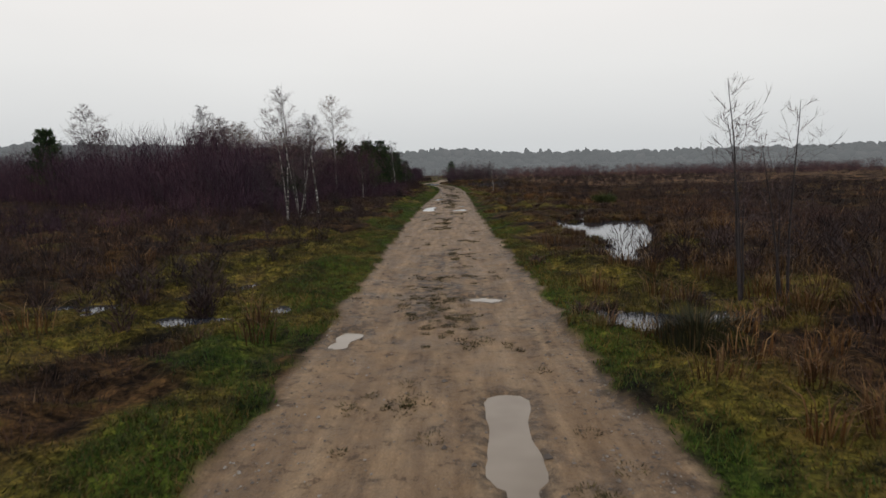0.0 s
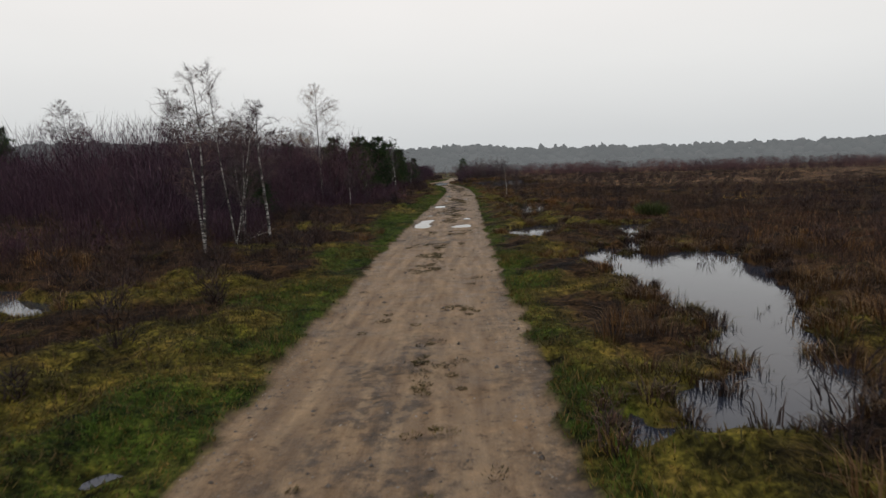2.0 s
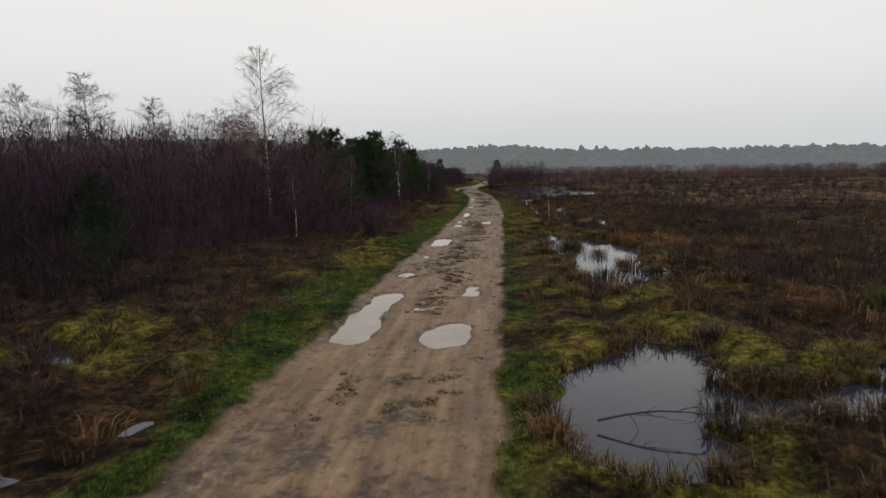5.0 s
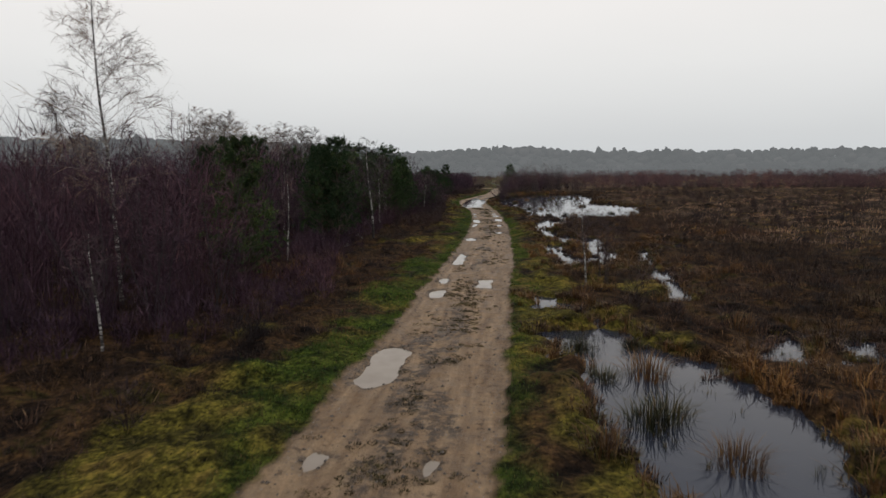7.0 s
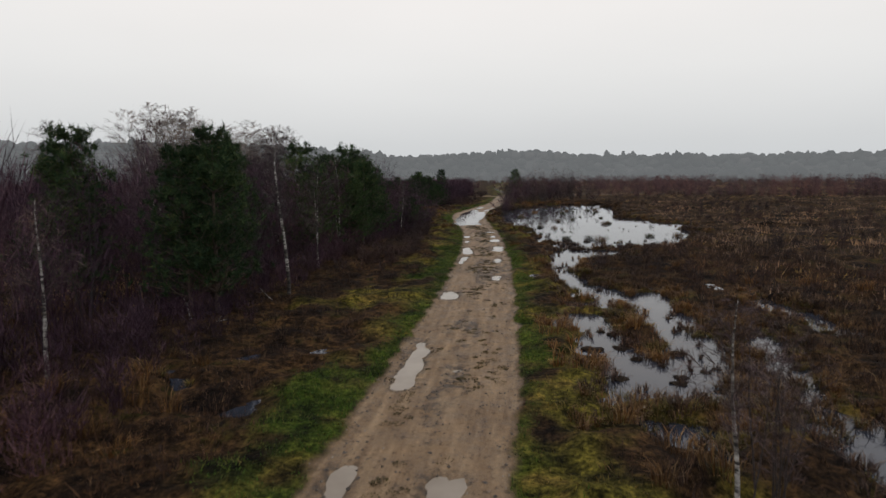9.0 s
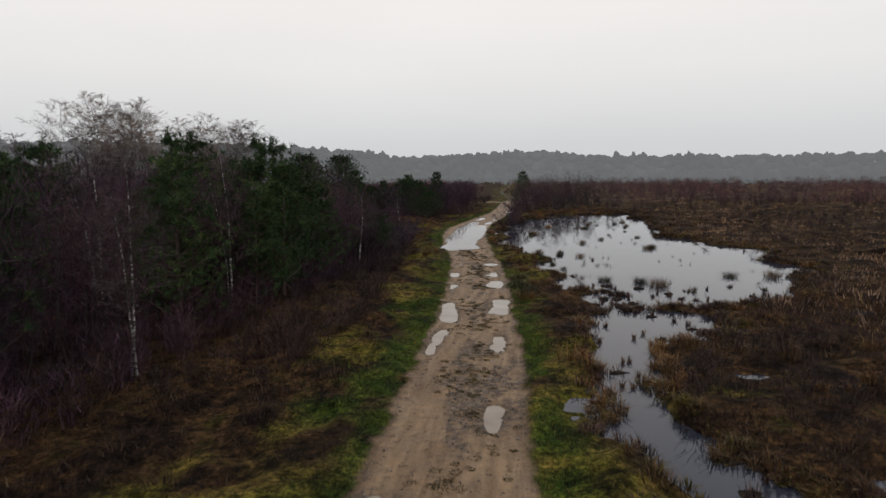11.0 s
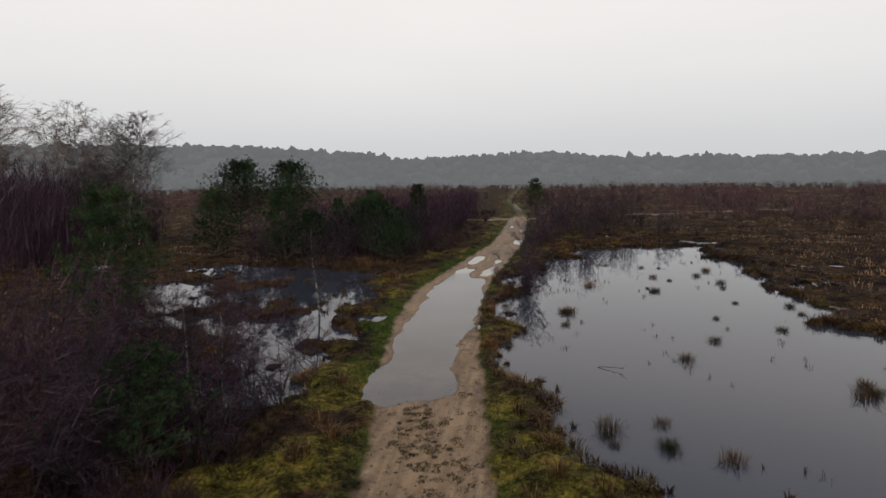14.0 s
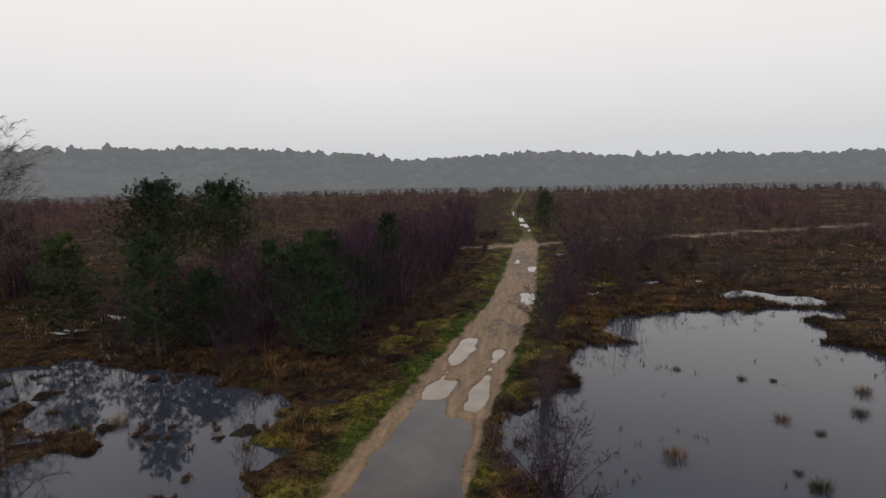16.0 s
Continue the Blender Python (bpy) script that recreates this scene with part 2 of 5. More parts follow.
ground_col = mix_of(nt, 1.0, ground_col, ramp_of(nt, [(0.38, (0.22, 0.22, 0.24)), (0.48, (0.72, 0.72, 0.72)), (0.56, (1.15, 1.13, 1.08)), (0.68, (1.7, 1.6, 1.4))], n_tuft), "MULTIPLY")
ground_col = mix_of(nt, 0.8, ground_col, ramp_of(nt, [(0.36, (0.4, 0.4, 0.4)), (0.5, (0.95, 0.95, 0.95)), (0.64, (1.6, 1.55, 1.45))], n_fine), "MULTIPLY")
crumb = nt.nodes.new("ShaderNodeMapRange")
crumb.inputs["From Min"].default_value, crumb.inputs["From Max"].default_value = 0.56, 0.46
nt.links.new(n_clod, crumb.inputs[0])
track_col = mix_of(nt, math_of(nt, "MULTIPLY", att.outputs["Alpha"], math_of(nt, "MULTIPLY_ADD", crumb.outputs[0], 0.85, 0.25), clamp=True), dirt, mud)
ground_col = mix_of(nt, sp.outputs[0], ground_col, track_col)
nt.links.new(ground_col, bs.inputs["Base Color"])
damp = math_of(nt, "MULTIPLY", sp.outputs[0], math_of(nt, "MULTIPLY_ADD", n_mid, -0.9, 0.66, clamp=True), clamp=True)
nt.links.new(math_of(nt, "SUBTRACT", 0.9, math_of(nt, "MULTIPLY", damp, 1.1), clamp=True), bs.inputs["Roughness"])
nt.links.new(math_of(nt, "MULTIPLY_ADD", sp.outputs[0], 0.2, 0.05), bs.inputs["Specular IOR Level"])
bump_of(nt, bs, math_of(nt, "ADD", n_fine, math_of(nt, "MULTIPLY", n_grit, 0.5)), 0.7, 0.03)

# far wooded ridge, its mist put in as an even grey emission
hazed_ridge_mat, nt, bs = material("woodland_haze_glow")
geo = nt.nodes.new("ShaderNodeNewGeometry")
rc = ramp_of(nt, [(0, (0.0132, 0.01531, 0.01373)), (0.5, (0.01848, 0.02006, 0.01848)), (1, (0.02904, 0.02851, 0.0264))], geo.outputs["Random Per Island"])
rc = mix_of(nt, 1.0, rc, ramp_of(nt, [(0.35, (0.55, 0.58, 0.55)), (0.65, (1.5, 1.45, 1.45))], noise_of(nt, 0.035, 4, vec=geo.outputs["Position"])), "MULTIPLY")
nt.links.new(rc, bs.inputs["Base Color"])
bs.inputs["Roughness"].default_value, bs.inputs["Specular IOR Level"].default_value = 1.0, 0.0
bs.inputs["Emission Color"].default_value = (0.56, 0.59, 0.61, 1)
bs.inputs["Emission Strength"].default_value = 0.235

stone_mat, nt, bs = material("flint_gravel")
oi = nt.nodes.new("ShaderNodeNewGeometry")
nt.links.new(ramp_of(nt, [(0, (0.06, 0.048, 0.039)), (0.5, (0.144, 0.114, 0.09)), (1, (0.252, 0.222, 0.186))], oi.outputs["Random Per Island"]), bs.inputs["Base Color"])
bs.inputs["Roughness"].default_value = 0.6
clod_mat, nt, bs = material("wet_clod")
oi = nt.nodes.new("ShaderNodeNewGeometry")
nt.links.new(ramp_of(nt, [(0, (0.036, 0.0252, 0.018)), (0.6, (0.066, 0.048, 0.0348)), (1, (0.102, 0.078, 0.057))], oi.outputs["Random Per Island"]), bs.inputs["Base Color"])
bs.inputs["Roughness"].default_value = 0.55

# ---------------------------------------------------------------- shape of the land
rng = np.random.default_rng(7)


def lattice(ix, iy, seed):
    h = (ix.astype(np.int64) * 374761393 + iy.astype(np.int64) * 668265263 + seed * 1442695041) & 0x7FFFFFFF
    h = ((h ^ (h >> 13)) * 1274126177) & 0x7FFFFFFF
    return ((h ^ (h >> 16)) & 0xFFFF) / 65535.0


def vnoise(x, y, seed=0):
    turn = 0.6 + 1.3 * seed
    x, y = np.asarray(x, float) * math.cos(turn) - np.asarray(y, float) * math.sin(turn), np.asarray(x, float) * math.sin(turn) + np.asarray(y, float) * math.cos(turn)
    ix, iy = np.floor(x), np.floor(y)
    fx, fy = x - ix, y - iy
    fx, fy = fx * fx * (3 - 2 * fx), fy * fy * (3 - 2 * fy)
    a, b = lattice(ix, iy, seed), lattice(ix + 1, iy, seed)
    c, d = lattice(ix, iy + 1, seed), lattice(ix + 1, iy + 1, seed)
    return (a + (b - a) * fx) * (1 - fy) + (c + (d - c) * fx) * fy - 0.5


def fbm(x, y, seed=0, octaves=3):
    return sum(vnoise(x * 2 ** k + 17.3 * k, y * 2 ** k - 9.1 * k, seed + k) / 2 ** k for k in range(octaves))


def smooth(a, b, v):
    t = np.clip((v - a) / (b - a), 0, 1)
    return t * t * (3 - 2 * t)


WATER = -0.03
TRACK_Y = (-300, 5, 25, 40, 46, 59, 65, 71, 79, 84, 88, 93, 99, 104, 110, 115, 123, 141, 148, 156, 175, 200, 3000)
TRACK_X = (0.1, 0.1, 0.0, 0.15, 0.32, 0.5, 0.5, 0.3, -0.1, -0.55, -1.0, -1.95, -2.62, -2.88, -2.35, -1.8, -1.0, -0.75, -0.7, -0.6, -1.7, -4.0, -5.0)
TRACK_W = (1.5, 1.5, 1.48, 1.42, 1.36, 1.28, 1.22, 1.16, 1.15, 1.14, 1.12, 1.35, 1.5, 1.55, 1.4, 1.3, 1.15, 1.1, 1.1, 0.55, 0.5, 0.5, 0.5)


def centre(y):
    return sum(np.interp(y + o, TRACK_Y, TRACK_X) for o in (-2.5, 0, 2.5)) / 3


def half_width(y):
    return np.interp(y, TRACK_Y, TRACK_W)


def capsule(x, y, c):
    x1, y1, x2, y2, r = c
    dx, dy = x2 - x1, y2 - y1
    t = np.clip(((x - x1) * dx + (y - y1) * dy) / (dx * dx + dy * dy + 1e-9), 0, 1)
    return r - np.hypot(x - x1 - t * dx, y - y1 - t * dy)


# pools: start, end and radius of each reach
POOL_SOUTH = ((2.2, 9.8, 3.6, 9.6, 0.3), (2.2, 14.1, 2.9, 14.1, 0.2), (3.2, 14.4, 4.2, 14.8, 0.42), (3.9, 15.2, 4.5, 16.4, 0.5), (4.4, 16.4, 4.9, 18.6, 0.75),
              (4.4, 19.4, 5.6, 19.6, 1.0), (4.5, 20.6, 5.6, 20.7, 0.9), (4.6, 21.6, 6.0, 22.0, 1.25), (4.2, 23.4, 6.4, 23.6, 1.0), (3.6, 23.6, 4.4, 24.9, 0.5), (5.3, 25.0, 5.9, 28.2, 0.35),
              (6.0, 29.4, 7.3, 31.0, 0.75), (2.9, 29.2, 3.6, 31.6, 0.85), (3.8, 29.8, 5.8, 30.2, 0.6), (3.4, 39.7, 5.0, 39.6, 0.7), (5.6, 15.4, 6.6, 15.9, 0.25))
POOL_MIDDLE = ((2.35, 51.2, 2.6, 50.3, 0.25), (2.6, 50.1, 3.3, 49.8, 0.3), (3.3, 49.7, 3.7, 48.4, 0.35), (2.9, 47.2, 3.8, 47.2, 0.6), (3.7, 46.2, 4.4, 45.2, 1.1), (4.2, 44.2, 4.8, 42.6, 1.4),
               (4.6, 41.8, 4.7, 40.0, 1.25), (4.2, 39.4, 4.5, 37.6, 1.15), (3.8, 36.9, 4.4, 36.9, 0.5), (5.6, 39.5, 7.2, 38.4, 0.45), (3.0, 35.9, 3.5, 35.7, 0.25), (6.8, 45.8, 7.6, 47.2, 0.35))
POOL_CHANNEL = ((8.4, 47.6, 8.7, 46.4, 0.58), (7.1, 59.0, 6.6, 52.6, 0.36), (4.2, 75.5, 3.5, 71.0, 0.82), (3.4, 71.0, 3.6, 68.0, 0.64), (3.6, 68.0, 4.3, 66.0, 0.82), (4.0, 65.4, 5.8, 65.2, 1.00),
                (3.6, 64.2, 4.4, 64.4, 0.58), (5.6, 64.6, 5.6, 62.0, 0.64), (5.6, 62.0, 5.5, 58.2, 0.70), (3.6, 62.0, 3.8, 59.4, 0.76), (3.5, 59.3, 4.6, 57.8, 0.76), (4.2, 57.2, 5.2, 56.6, 0.58),
                (3.3, 55.9, 4.4, 55.3, 0.52), (9.4, 66.4, 8.8, 63.6, 0.46), (9.2, 63.4, 9.3, 62.2, 0.46), (7.5, 61.2, 6.8, 57.8, 0.52), (6.0, 55.8, 6.9, 56.1, 0.52), (6.9, 56.0, 6.7, 53.6, 0.34), (6.7, 53.6, 6.3, 51.2, 0.22))
POOL_NORTH = ((4.2, 76.6, 5.6, 76.5, 0.8), (4.5, 74.4, 6.4, 75.6, 1.5), (7.4, 79.0, 9.5, 80.2, 1.4), (4.5, 78.4, 6.6, 79.0, 1.7), (4.5, 81.8, 10.0, 83.0, 2.2), (4.6, 85.4, 10.6, 86.5, 3.1), (4.6, 90.5, 11.0, 91.5, 3.5), (3.6, 95.0, 8.5, 96.0, 4.0), (3.4, 101.0, 7.6, 103.0, 4.3), (3.3, 107.0, 8.0, 109.0, 4.2),
              (4.6, 112.5, 9.2, 113.5, 3.6), (6.0, 117.5, 9.0, 118.5, 3.2), (11.2, 125.0, 13.2, 124.0, 1.5), (11.5, 121.0, 13.0, 121.0, 1.2), (13.2, 112.6, 17.0, 112.8, 0.8), (12.6, 106.6, 14.5, 107.5, 0.7),
              (18.2, 90.1, 21.2, 90.1, 0.35), (19.0, 110.0, 20.8, 109.5, 0.5), (0.9, 88.8, 1.8, 88.8, 0.25), (1.0, 86.6, 2.0, 86.6, 0.25), (15.8, 113.2, 16.2, 113.4, 0.4))
POOL_WEST = ((-16.5, 109.5, -9.5, 107.0, 2.6), (-9.2, 104.0, -12.0, 101.0, 2.3), (-13.0, 100.0, -16.0, 104.0, 1.8), (-7.6, 98.0, -6.2, 91.5, 1.6), (-6.7, 104.3, -7.8, 101.0, 1.3), (-13.0, 97.8, -6.2, 96.4, 1.3), (-5.6, 96.2, -5.0, 98.6, 0.55), (-20.8, 118.0, -19.0, 117.0, 0.7), (-27.0, 109.5, -24.0, 109.0, 1.2),
             (-4.3, 12.6, -3.2, 12.4, 0.12), (-8.6, 20.9, -6.0, 18.7, 0.22), (-5.0, 20.4, -4.7, 20.3, 0.1), (-5.3, 31.6, -4.2, 30.6, 0.1), (-5.2, 57.0, -4.6, 56.6, 0.25), (-6.0, 53.0, -5.4, 52.6, 0.2))
# puddles on the track: start, end and radius
PUDDLES = ((0.53, 4.5, 0.53, 5.8, 0.06), (0.52, 6.0, 0.52, 7.2, 0.17), (-1.1, 8.9, -1.05, 9.4, 0.08), (-0.5, 11.8, -0.2, 11.7, 0.07), (0.4, 11.3, 0.8, 11.2, 0.07),
           (-0.95, 32.4, -0.85, 35.6, 0.34), (0.6, 32.3, 0.65, 33.1, 0.28), (0.0, 34.4, 0.3, 34.6, 0.16), (0.88, 35.8, 0.9, 36.5, 0.16), (-0.8, 37.9, -0.8, 38.4, 0.18),
           (-0.65, 44.2, -0.6, 45.6, 0.38))
PUDDLES_NORTH = ((-0.7, 41.0, -0.7, 41.3, 0.07), (0.75, 41.0, 0.8, 41.3, 0.08), (0.1, 42.8, 0.7, 42.9, 0.08), (-0.4, 51.0, -0.4, 51.6, 0.24), (0.9, 52.5, 0.9, 53.4, 0.26), (-0.32, 56.8, -0.45, 59.6, 0.2),
                 (-0.4, 64.7, -0.4, 65.6, 0.26), (0.5, 57.8, 0.7, 57.8, 0.12), (0.85, 72.4, 0.85, 73.4, 0.15), (-0.75, 72.0, -0.65, 74.0, 0.1), (-0.7, 75.2, -0.95, 77.3, 0.28), (0.7, 76.4, 0.65, 77.9, 0.34), (-1.2, 79.9, -1.2, 80.5, 0.16), (0.95, 67.9, 0.95, 68.8, 0.14), (-0.45, 53.0, -0.45, 53.6, 0.13), (-1.4, 82.5, -1.4, 83.1, 0.24),
                 (0.38, 80.4, 0.38, 81.3, 0.3))
PUDDLES_FAR = ((0.2, 82.7, 0.2, 83.5, 0.26), (-1.6, 85.9, -0.6, 85.8, 0.16), (-0.2, 85.7, 0.0, 86.0, 0.3), (-2.2, 91.8, -2.5, 96.0, 1.0), (-2.5, 96.5, -2.55, 106.5, 1.15),
               (-2.95, 106.5, -2.75, 110.5, 0.42), (-3.0, 109.5, -2.5, 115.5, 0.3), (-1.7, 108.5, -1.2, 114.0, 0.22), (-0.35, 122.6, -0.25, 125.0, 0.34), (-0.1, 133.0, 0.0, 134.5, 0.28), (-1.2, 137.0, -1.2, 138.0, 0.22),
               (0.0, 160.0, -0.4, 163.0, 0.4), (-0.8, 167.0, -1.4, 171.0, 0.4), (-1.7, 176.0, -2.2, 182.0, 0.4), (-3.0, 188.0, -4.0, 198.0, 0.45))
ALL_PUDDLES = PUDDLES + PUDDLES_NORTH + PUDDLES_FAR


def pool_depth(x, y):
    """Metres inside the edge of the nearest pool, with a ragged shore and hummocks."""
    wob = 1.0 * vnoise(x / 1.7, y / 1.7, 31) + 0.95 * vnoise(x / 0.7, y / 0.7, 32) + 0.75 * vnoise(x / 0.3, y / 0.3, 33)
    best = np.full(np.shape(x), -9.0)
    for group in (POOL_SOUTH, POOL_MIDDLE, POOL_CHANNEL, POOL_NORTH, POOL_WEST):
        for c in group:
            near = (np.abs(y - (c[1] + c[3]) / 2) < abs(c[1] - c[3]) / 2 + c[4] + 9)
            if np.any(near):
                best = np.where(near, np.maximum(best, capsule(x, y, c)), best)
    marsh = smooth(73.5, 75, y) * (1 - smooth(79, 81, y)) + 0.35 * smooth(54, 55.5, y) * (1 - smooth(66, 71, y)) + 0.8 * (x < -4) * smooth(90, 93, y)
    wob = wob * (1 - 0.68 * smooth(86, 90, y) * (x < 2.5) * (x > -2))
    return best + wob * 0.5 - marsh * (0.05 + 2.6 * np.maximum(vnoise(x / 0.95, y / 0.95, 35) + 0.35 * vnoise(x / 0.4, y / 0.4, 36) - 0.04, 0)) * (x < 11)


def puddle_depth(x, y):
    wob = 0.34 * vnoise(x / 0.55, y / 0.9, 41) + 0.20 * vnoise(x / 0.17, y / 0.3, 42) + 0.08 * vnoise(x / 0.08, y / 0.14, 43) - 0.05
    wob = wob * (0.35 + 0.65 * smooth(7.4, 8.4, y))
    wob = wob + 0.5 * vnoise(x / 0.9, y / 1.3, 44) * smooth(88, 91, y)
    best = np.full(np.shape(x), -9.0)
    for c in ALL_PUDDLES:
        near = (np.abs(y - (c[1] + c[3]) / 2) < abs(c[1] - c[3]) / 2 + c[4] + 2)
        if np.any(near):
            best = np.where(near, np.maximum(best, capsule(x, y, c)), best)
    return best + 0.75 * wob


def thicket_edge(y):
    """How far west of the track's middle the thicket begins."""
    return np.interp(y, (8, 18, 24, 28, 32, 37, 42, 46, 50, 56, 62, 70, 78, 84, 90, 97, 104, 112, 128, 146), (22, 20, 13, 7.4, 8.0, 10.5, 9.5, 6.5, 5.0, 6.9, 7.3, 7.6, 7.2, 5.6, 5.2, 9, 14, 6.2, 5.4, 5.5))


def thicket_start(x):
    """How far north the thicket begins, west of the first birches."""
    return 27.0 + 0.85 * np.maximum(-x - 8.0, 0)


def lay(x, y):
    """Height of the ground and its zones (track, turf, moss, wet mud)."""
    x, y = np.asarray(x, float), np.asarray(y, float)
    d = x - centre(y)
    a = np.abs(d)
    hw = half_width(y) + 0.09 * vnoise(x * 0.0 + np.sign(d) * 7, y / 1.6, 51) + 0.2 * fbm(x / 0.4, y / 0.4, 52)
    track = smooth(-0.08, 0.08, hw - a)
    beside = smooth(0.0, 1.2, a - hw)
    heath = 0.12 + 0.18 * fbm(x / 2.6, y / 2.6, 53) + 0.26 * vnoise(x / 0.7, y / 0.7, 54) + 0.10 * vnoise(x / 0.22, y / 0.22, 55)
    heath = heath + 0.5 * smooth(25, 90, a) * fbm(x / 30, y / 30, 56)
    verge = 0.04 + 0.11 * fbm(x / 0.9, y / 0.9, 57) + 0.07 * vnoise(x / 0.25, y / 0.25, 58)
    ruts = np.exp(-((a - 0.82) / 0.28) ** 2)
    churn = smooth(0.02, 0.28, fbm(x / 3.0, y / 5.0, 63) + 0.10 - 0.25 * np.abs(a - 0.1) + 0.30 * smooth(38, 46, y) * (1 - smooth(82, 90, y)) * np.exp(-(d / 0.5) ** 2))
    road = 0.012 - 0.022 * ruts + 0.018 * fbm(x / 0.8, y / 1.6, 59) + (0.004 + 0.024 * churn) * vnoise(x / 0.16, y / 0.2, 60) + 0.010 * churn * vnoise(x / 0.07, y / 0.09, 64)
    road = np.maximum(road, WATER + 0.012)
    pd = puddle_depth(x, y)
    wet = smooth(-0.24, -0.02, pd)
    road = road * (1 - smooth(-0.10, 0.10, pd)) + (WATER - 0.05) * smooth(-0.10, 0.10, pd)
    z = road * track + (1 - track) * (verge * (1 - beside) + heath * beside)
    pool = pool_depth(x, y)
    inside = smooth(-0.3, 0.32, pool) * np.where((y > 88) & (d > 0), smooth(0.08, 0.42, a - hw), smooth(0.25, 0.8, a - hw))
    z = z * (1 - inside) + (WATER - 0.16) * inside
    flood = smooth(-0.3, 0.2, pd) * (1 - track) * smooth(89, 92, y) * (1 - smooth(107, 109, y))
    z = z * (1 - flood) + (WATER - 0.04) * flood
    weeds = smooth(0.10, 0.24, fbm(x / 0.3, y / 0.4, 65) + 0.10 * np.exp(-((d - 0.05) / 0.45) ** 2) - 0.05) * np.exp(-((d - 0.1) / 0.75) ** 2) * (1 - smooth(28, 50, y)) * 0.12
    track = track * (1 - weeds) * (1 - 0.75 * smooth(150, 155, y))
    reach = np.where(d < 0, np.where(y > 86, 0.8, np.where(y > 38, 1.2, 1.35)), np.where(y > 84, 0.35, 0.75)) * (1 + 1.3 * fbm(x / 2.2, y / 2.2, 61))
    turf = smooth(-0.2, 0.7, reach - (a - hw)) * (1 - track) * smooth(-0.5, -0.02, fbm(x / 0.8, y / 0.8, 67) - 0.10 * (a - hw)) * smooth(-0.35, -0.1, a - hw)
    moss = smooth(0.0, 0.3, -0.02 + 0.16 * smooth(20, 12, y) * (d < 0) + 0.14 * smooth(2.4, 0.6, a - hw) + fbm(x / 1.8, y / 1.8, 62) - np.where(d > 0, 0.12, 0.05 + 0.13 * smooth(28, 38, y)) * np.maximum(a - hw - 1.8, 0) + 0.30 * smooth(-1.2, -0.2, pool) * (1 - smooth(60, 76, y))) * (1 - track)
    # no moss or turf beneath the thicket, so the darker peat shows
    thicket_floor = smooth(-1.0, 0.6, -d - thicket_edge(y)) * (d < 0) * smooth(-4, 4, y - thicket_start(x)) * (1 - smooth(150, 160, y))
    moss, turf = moss * (1 - thicket_floor), turf * (1 - thicket_floor)
    # side track that crosses near the far end
    side = np.abs(y - (147.2 + 0.48 * (x + 0.7))) * 0.9
    sidem = smooth(-0.1, 0.3, 0.9 - side) * (x > -7) * (x < 40)
    track = np.maximum(track, sidem)
    mud = np.clip(0.85 * wet * (1 - 0.8 * smooth(92, 95, y) * (1 - smooth(107, 109, y))) + (1.0 + 0.9 * smooth(30, 44, y)) * churn * smooth(-0.14, 0.06, fbm(x / 0.35, y / 0.5, 66)) * (1 - 0.4 * ruts) + 0.35 * smooth(0.4, 0.0, hw - a) + 0.6 * smooth(0.7, 1.0, d) * (1 - smooth(14, 26, y)) * smooth(-0.2, 0.15, fbm(x / 0.5, y / 1.1, 68)), 0, 1) * 0.8
    return z, track, turf, moss, mud, pool, pd


def link_mesh(name, verts, faces, mat, parent=None, smooth_shade=False):
    """One mesh object from arrays; faces is (n, 3) or (n, 4)."""
    verts, faces = np.asarray(verts, np.float32), np.asarray(faces, np.int32)
    me = bpy.data.meshes.new(name)
    n, k = faces.shape
    me.vertices.add(len(verts))
    me.vertices.foreach_set("co", verts.ravel())
    me.loops.add(n * k)
    me.loops.foreach_set("vertex_index", faces.ravel())
    me.polygons.add(n)
    me.polygons.foreach_set("loop_start", np.arange(0, n * k, k, dtype=np.int32))
    me.polygons.foreach_set("use_smooth", np.full(n, smooth_shade))
    me.update(calc_edges=True)
    me.materials.append(mat)
    ob = new(name, me)
    ob.parent = parent
    return ob


def grow(start, step, factor, end):
    out, v = [], start
    while v < end:
        step *= factor
        v += step
        out.append(v)
    return out


fine = [i * 0.08 for i in range(1, 26)] + [2.0 + i * 0.125 for i in range(1, 49)]
side_u = fine + grow(8.0, 0.125, 1.075, 3000)
us = np.array([-v for v in reversed(side_u)] + [0.0] + side_u)
ys = np.array([-v for v in reversed(grow(-4.0, 0.2, 1.3, 400))] + [4 + 0.1 * i for i in range(460)] + [50 + 0.15 * i for i in range(540)] + grow(130.9, 0.15, 1.07, 3000))
U, Y = np.meshgrid(us, ys)
X = U + centre(Y)
Z, g_track, g_turf, g_moss, g_mud, _, _ = lay(X, Y)
ny, nx = X.shape
idx = np.arange(ny * nx).reshape(ny, nx)
quads = np.stack([idx[:-1, :-1], idx[:-1, 1:], idx[1:, 1:], idx[1:, :-1]], -1).reshape(-1, 4)
ground = link_mesh("ground", np.stack([X, Y, Z], -1).reshape(-1, 3), quads, ground_mat, None, True)
za = ground.data.color_attributes.new("zone", "FLOAT_COLOR", "POINT")
za.data.foreach_set("color", np.stack([g_track, g_turf, g_moss, g_mud], -1).astype(np.float32).ravel())
tagged(ground, "muddy gravel track with green verges crossing brown boggy heath", "ground", kind="structure")


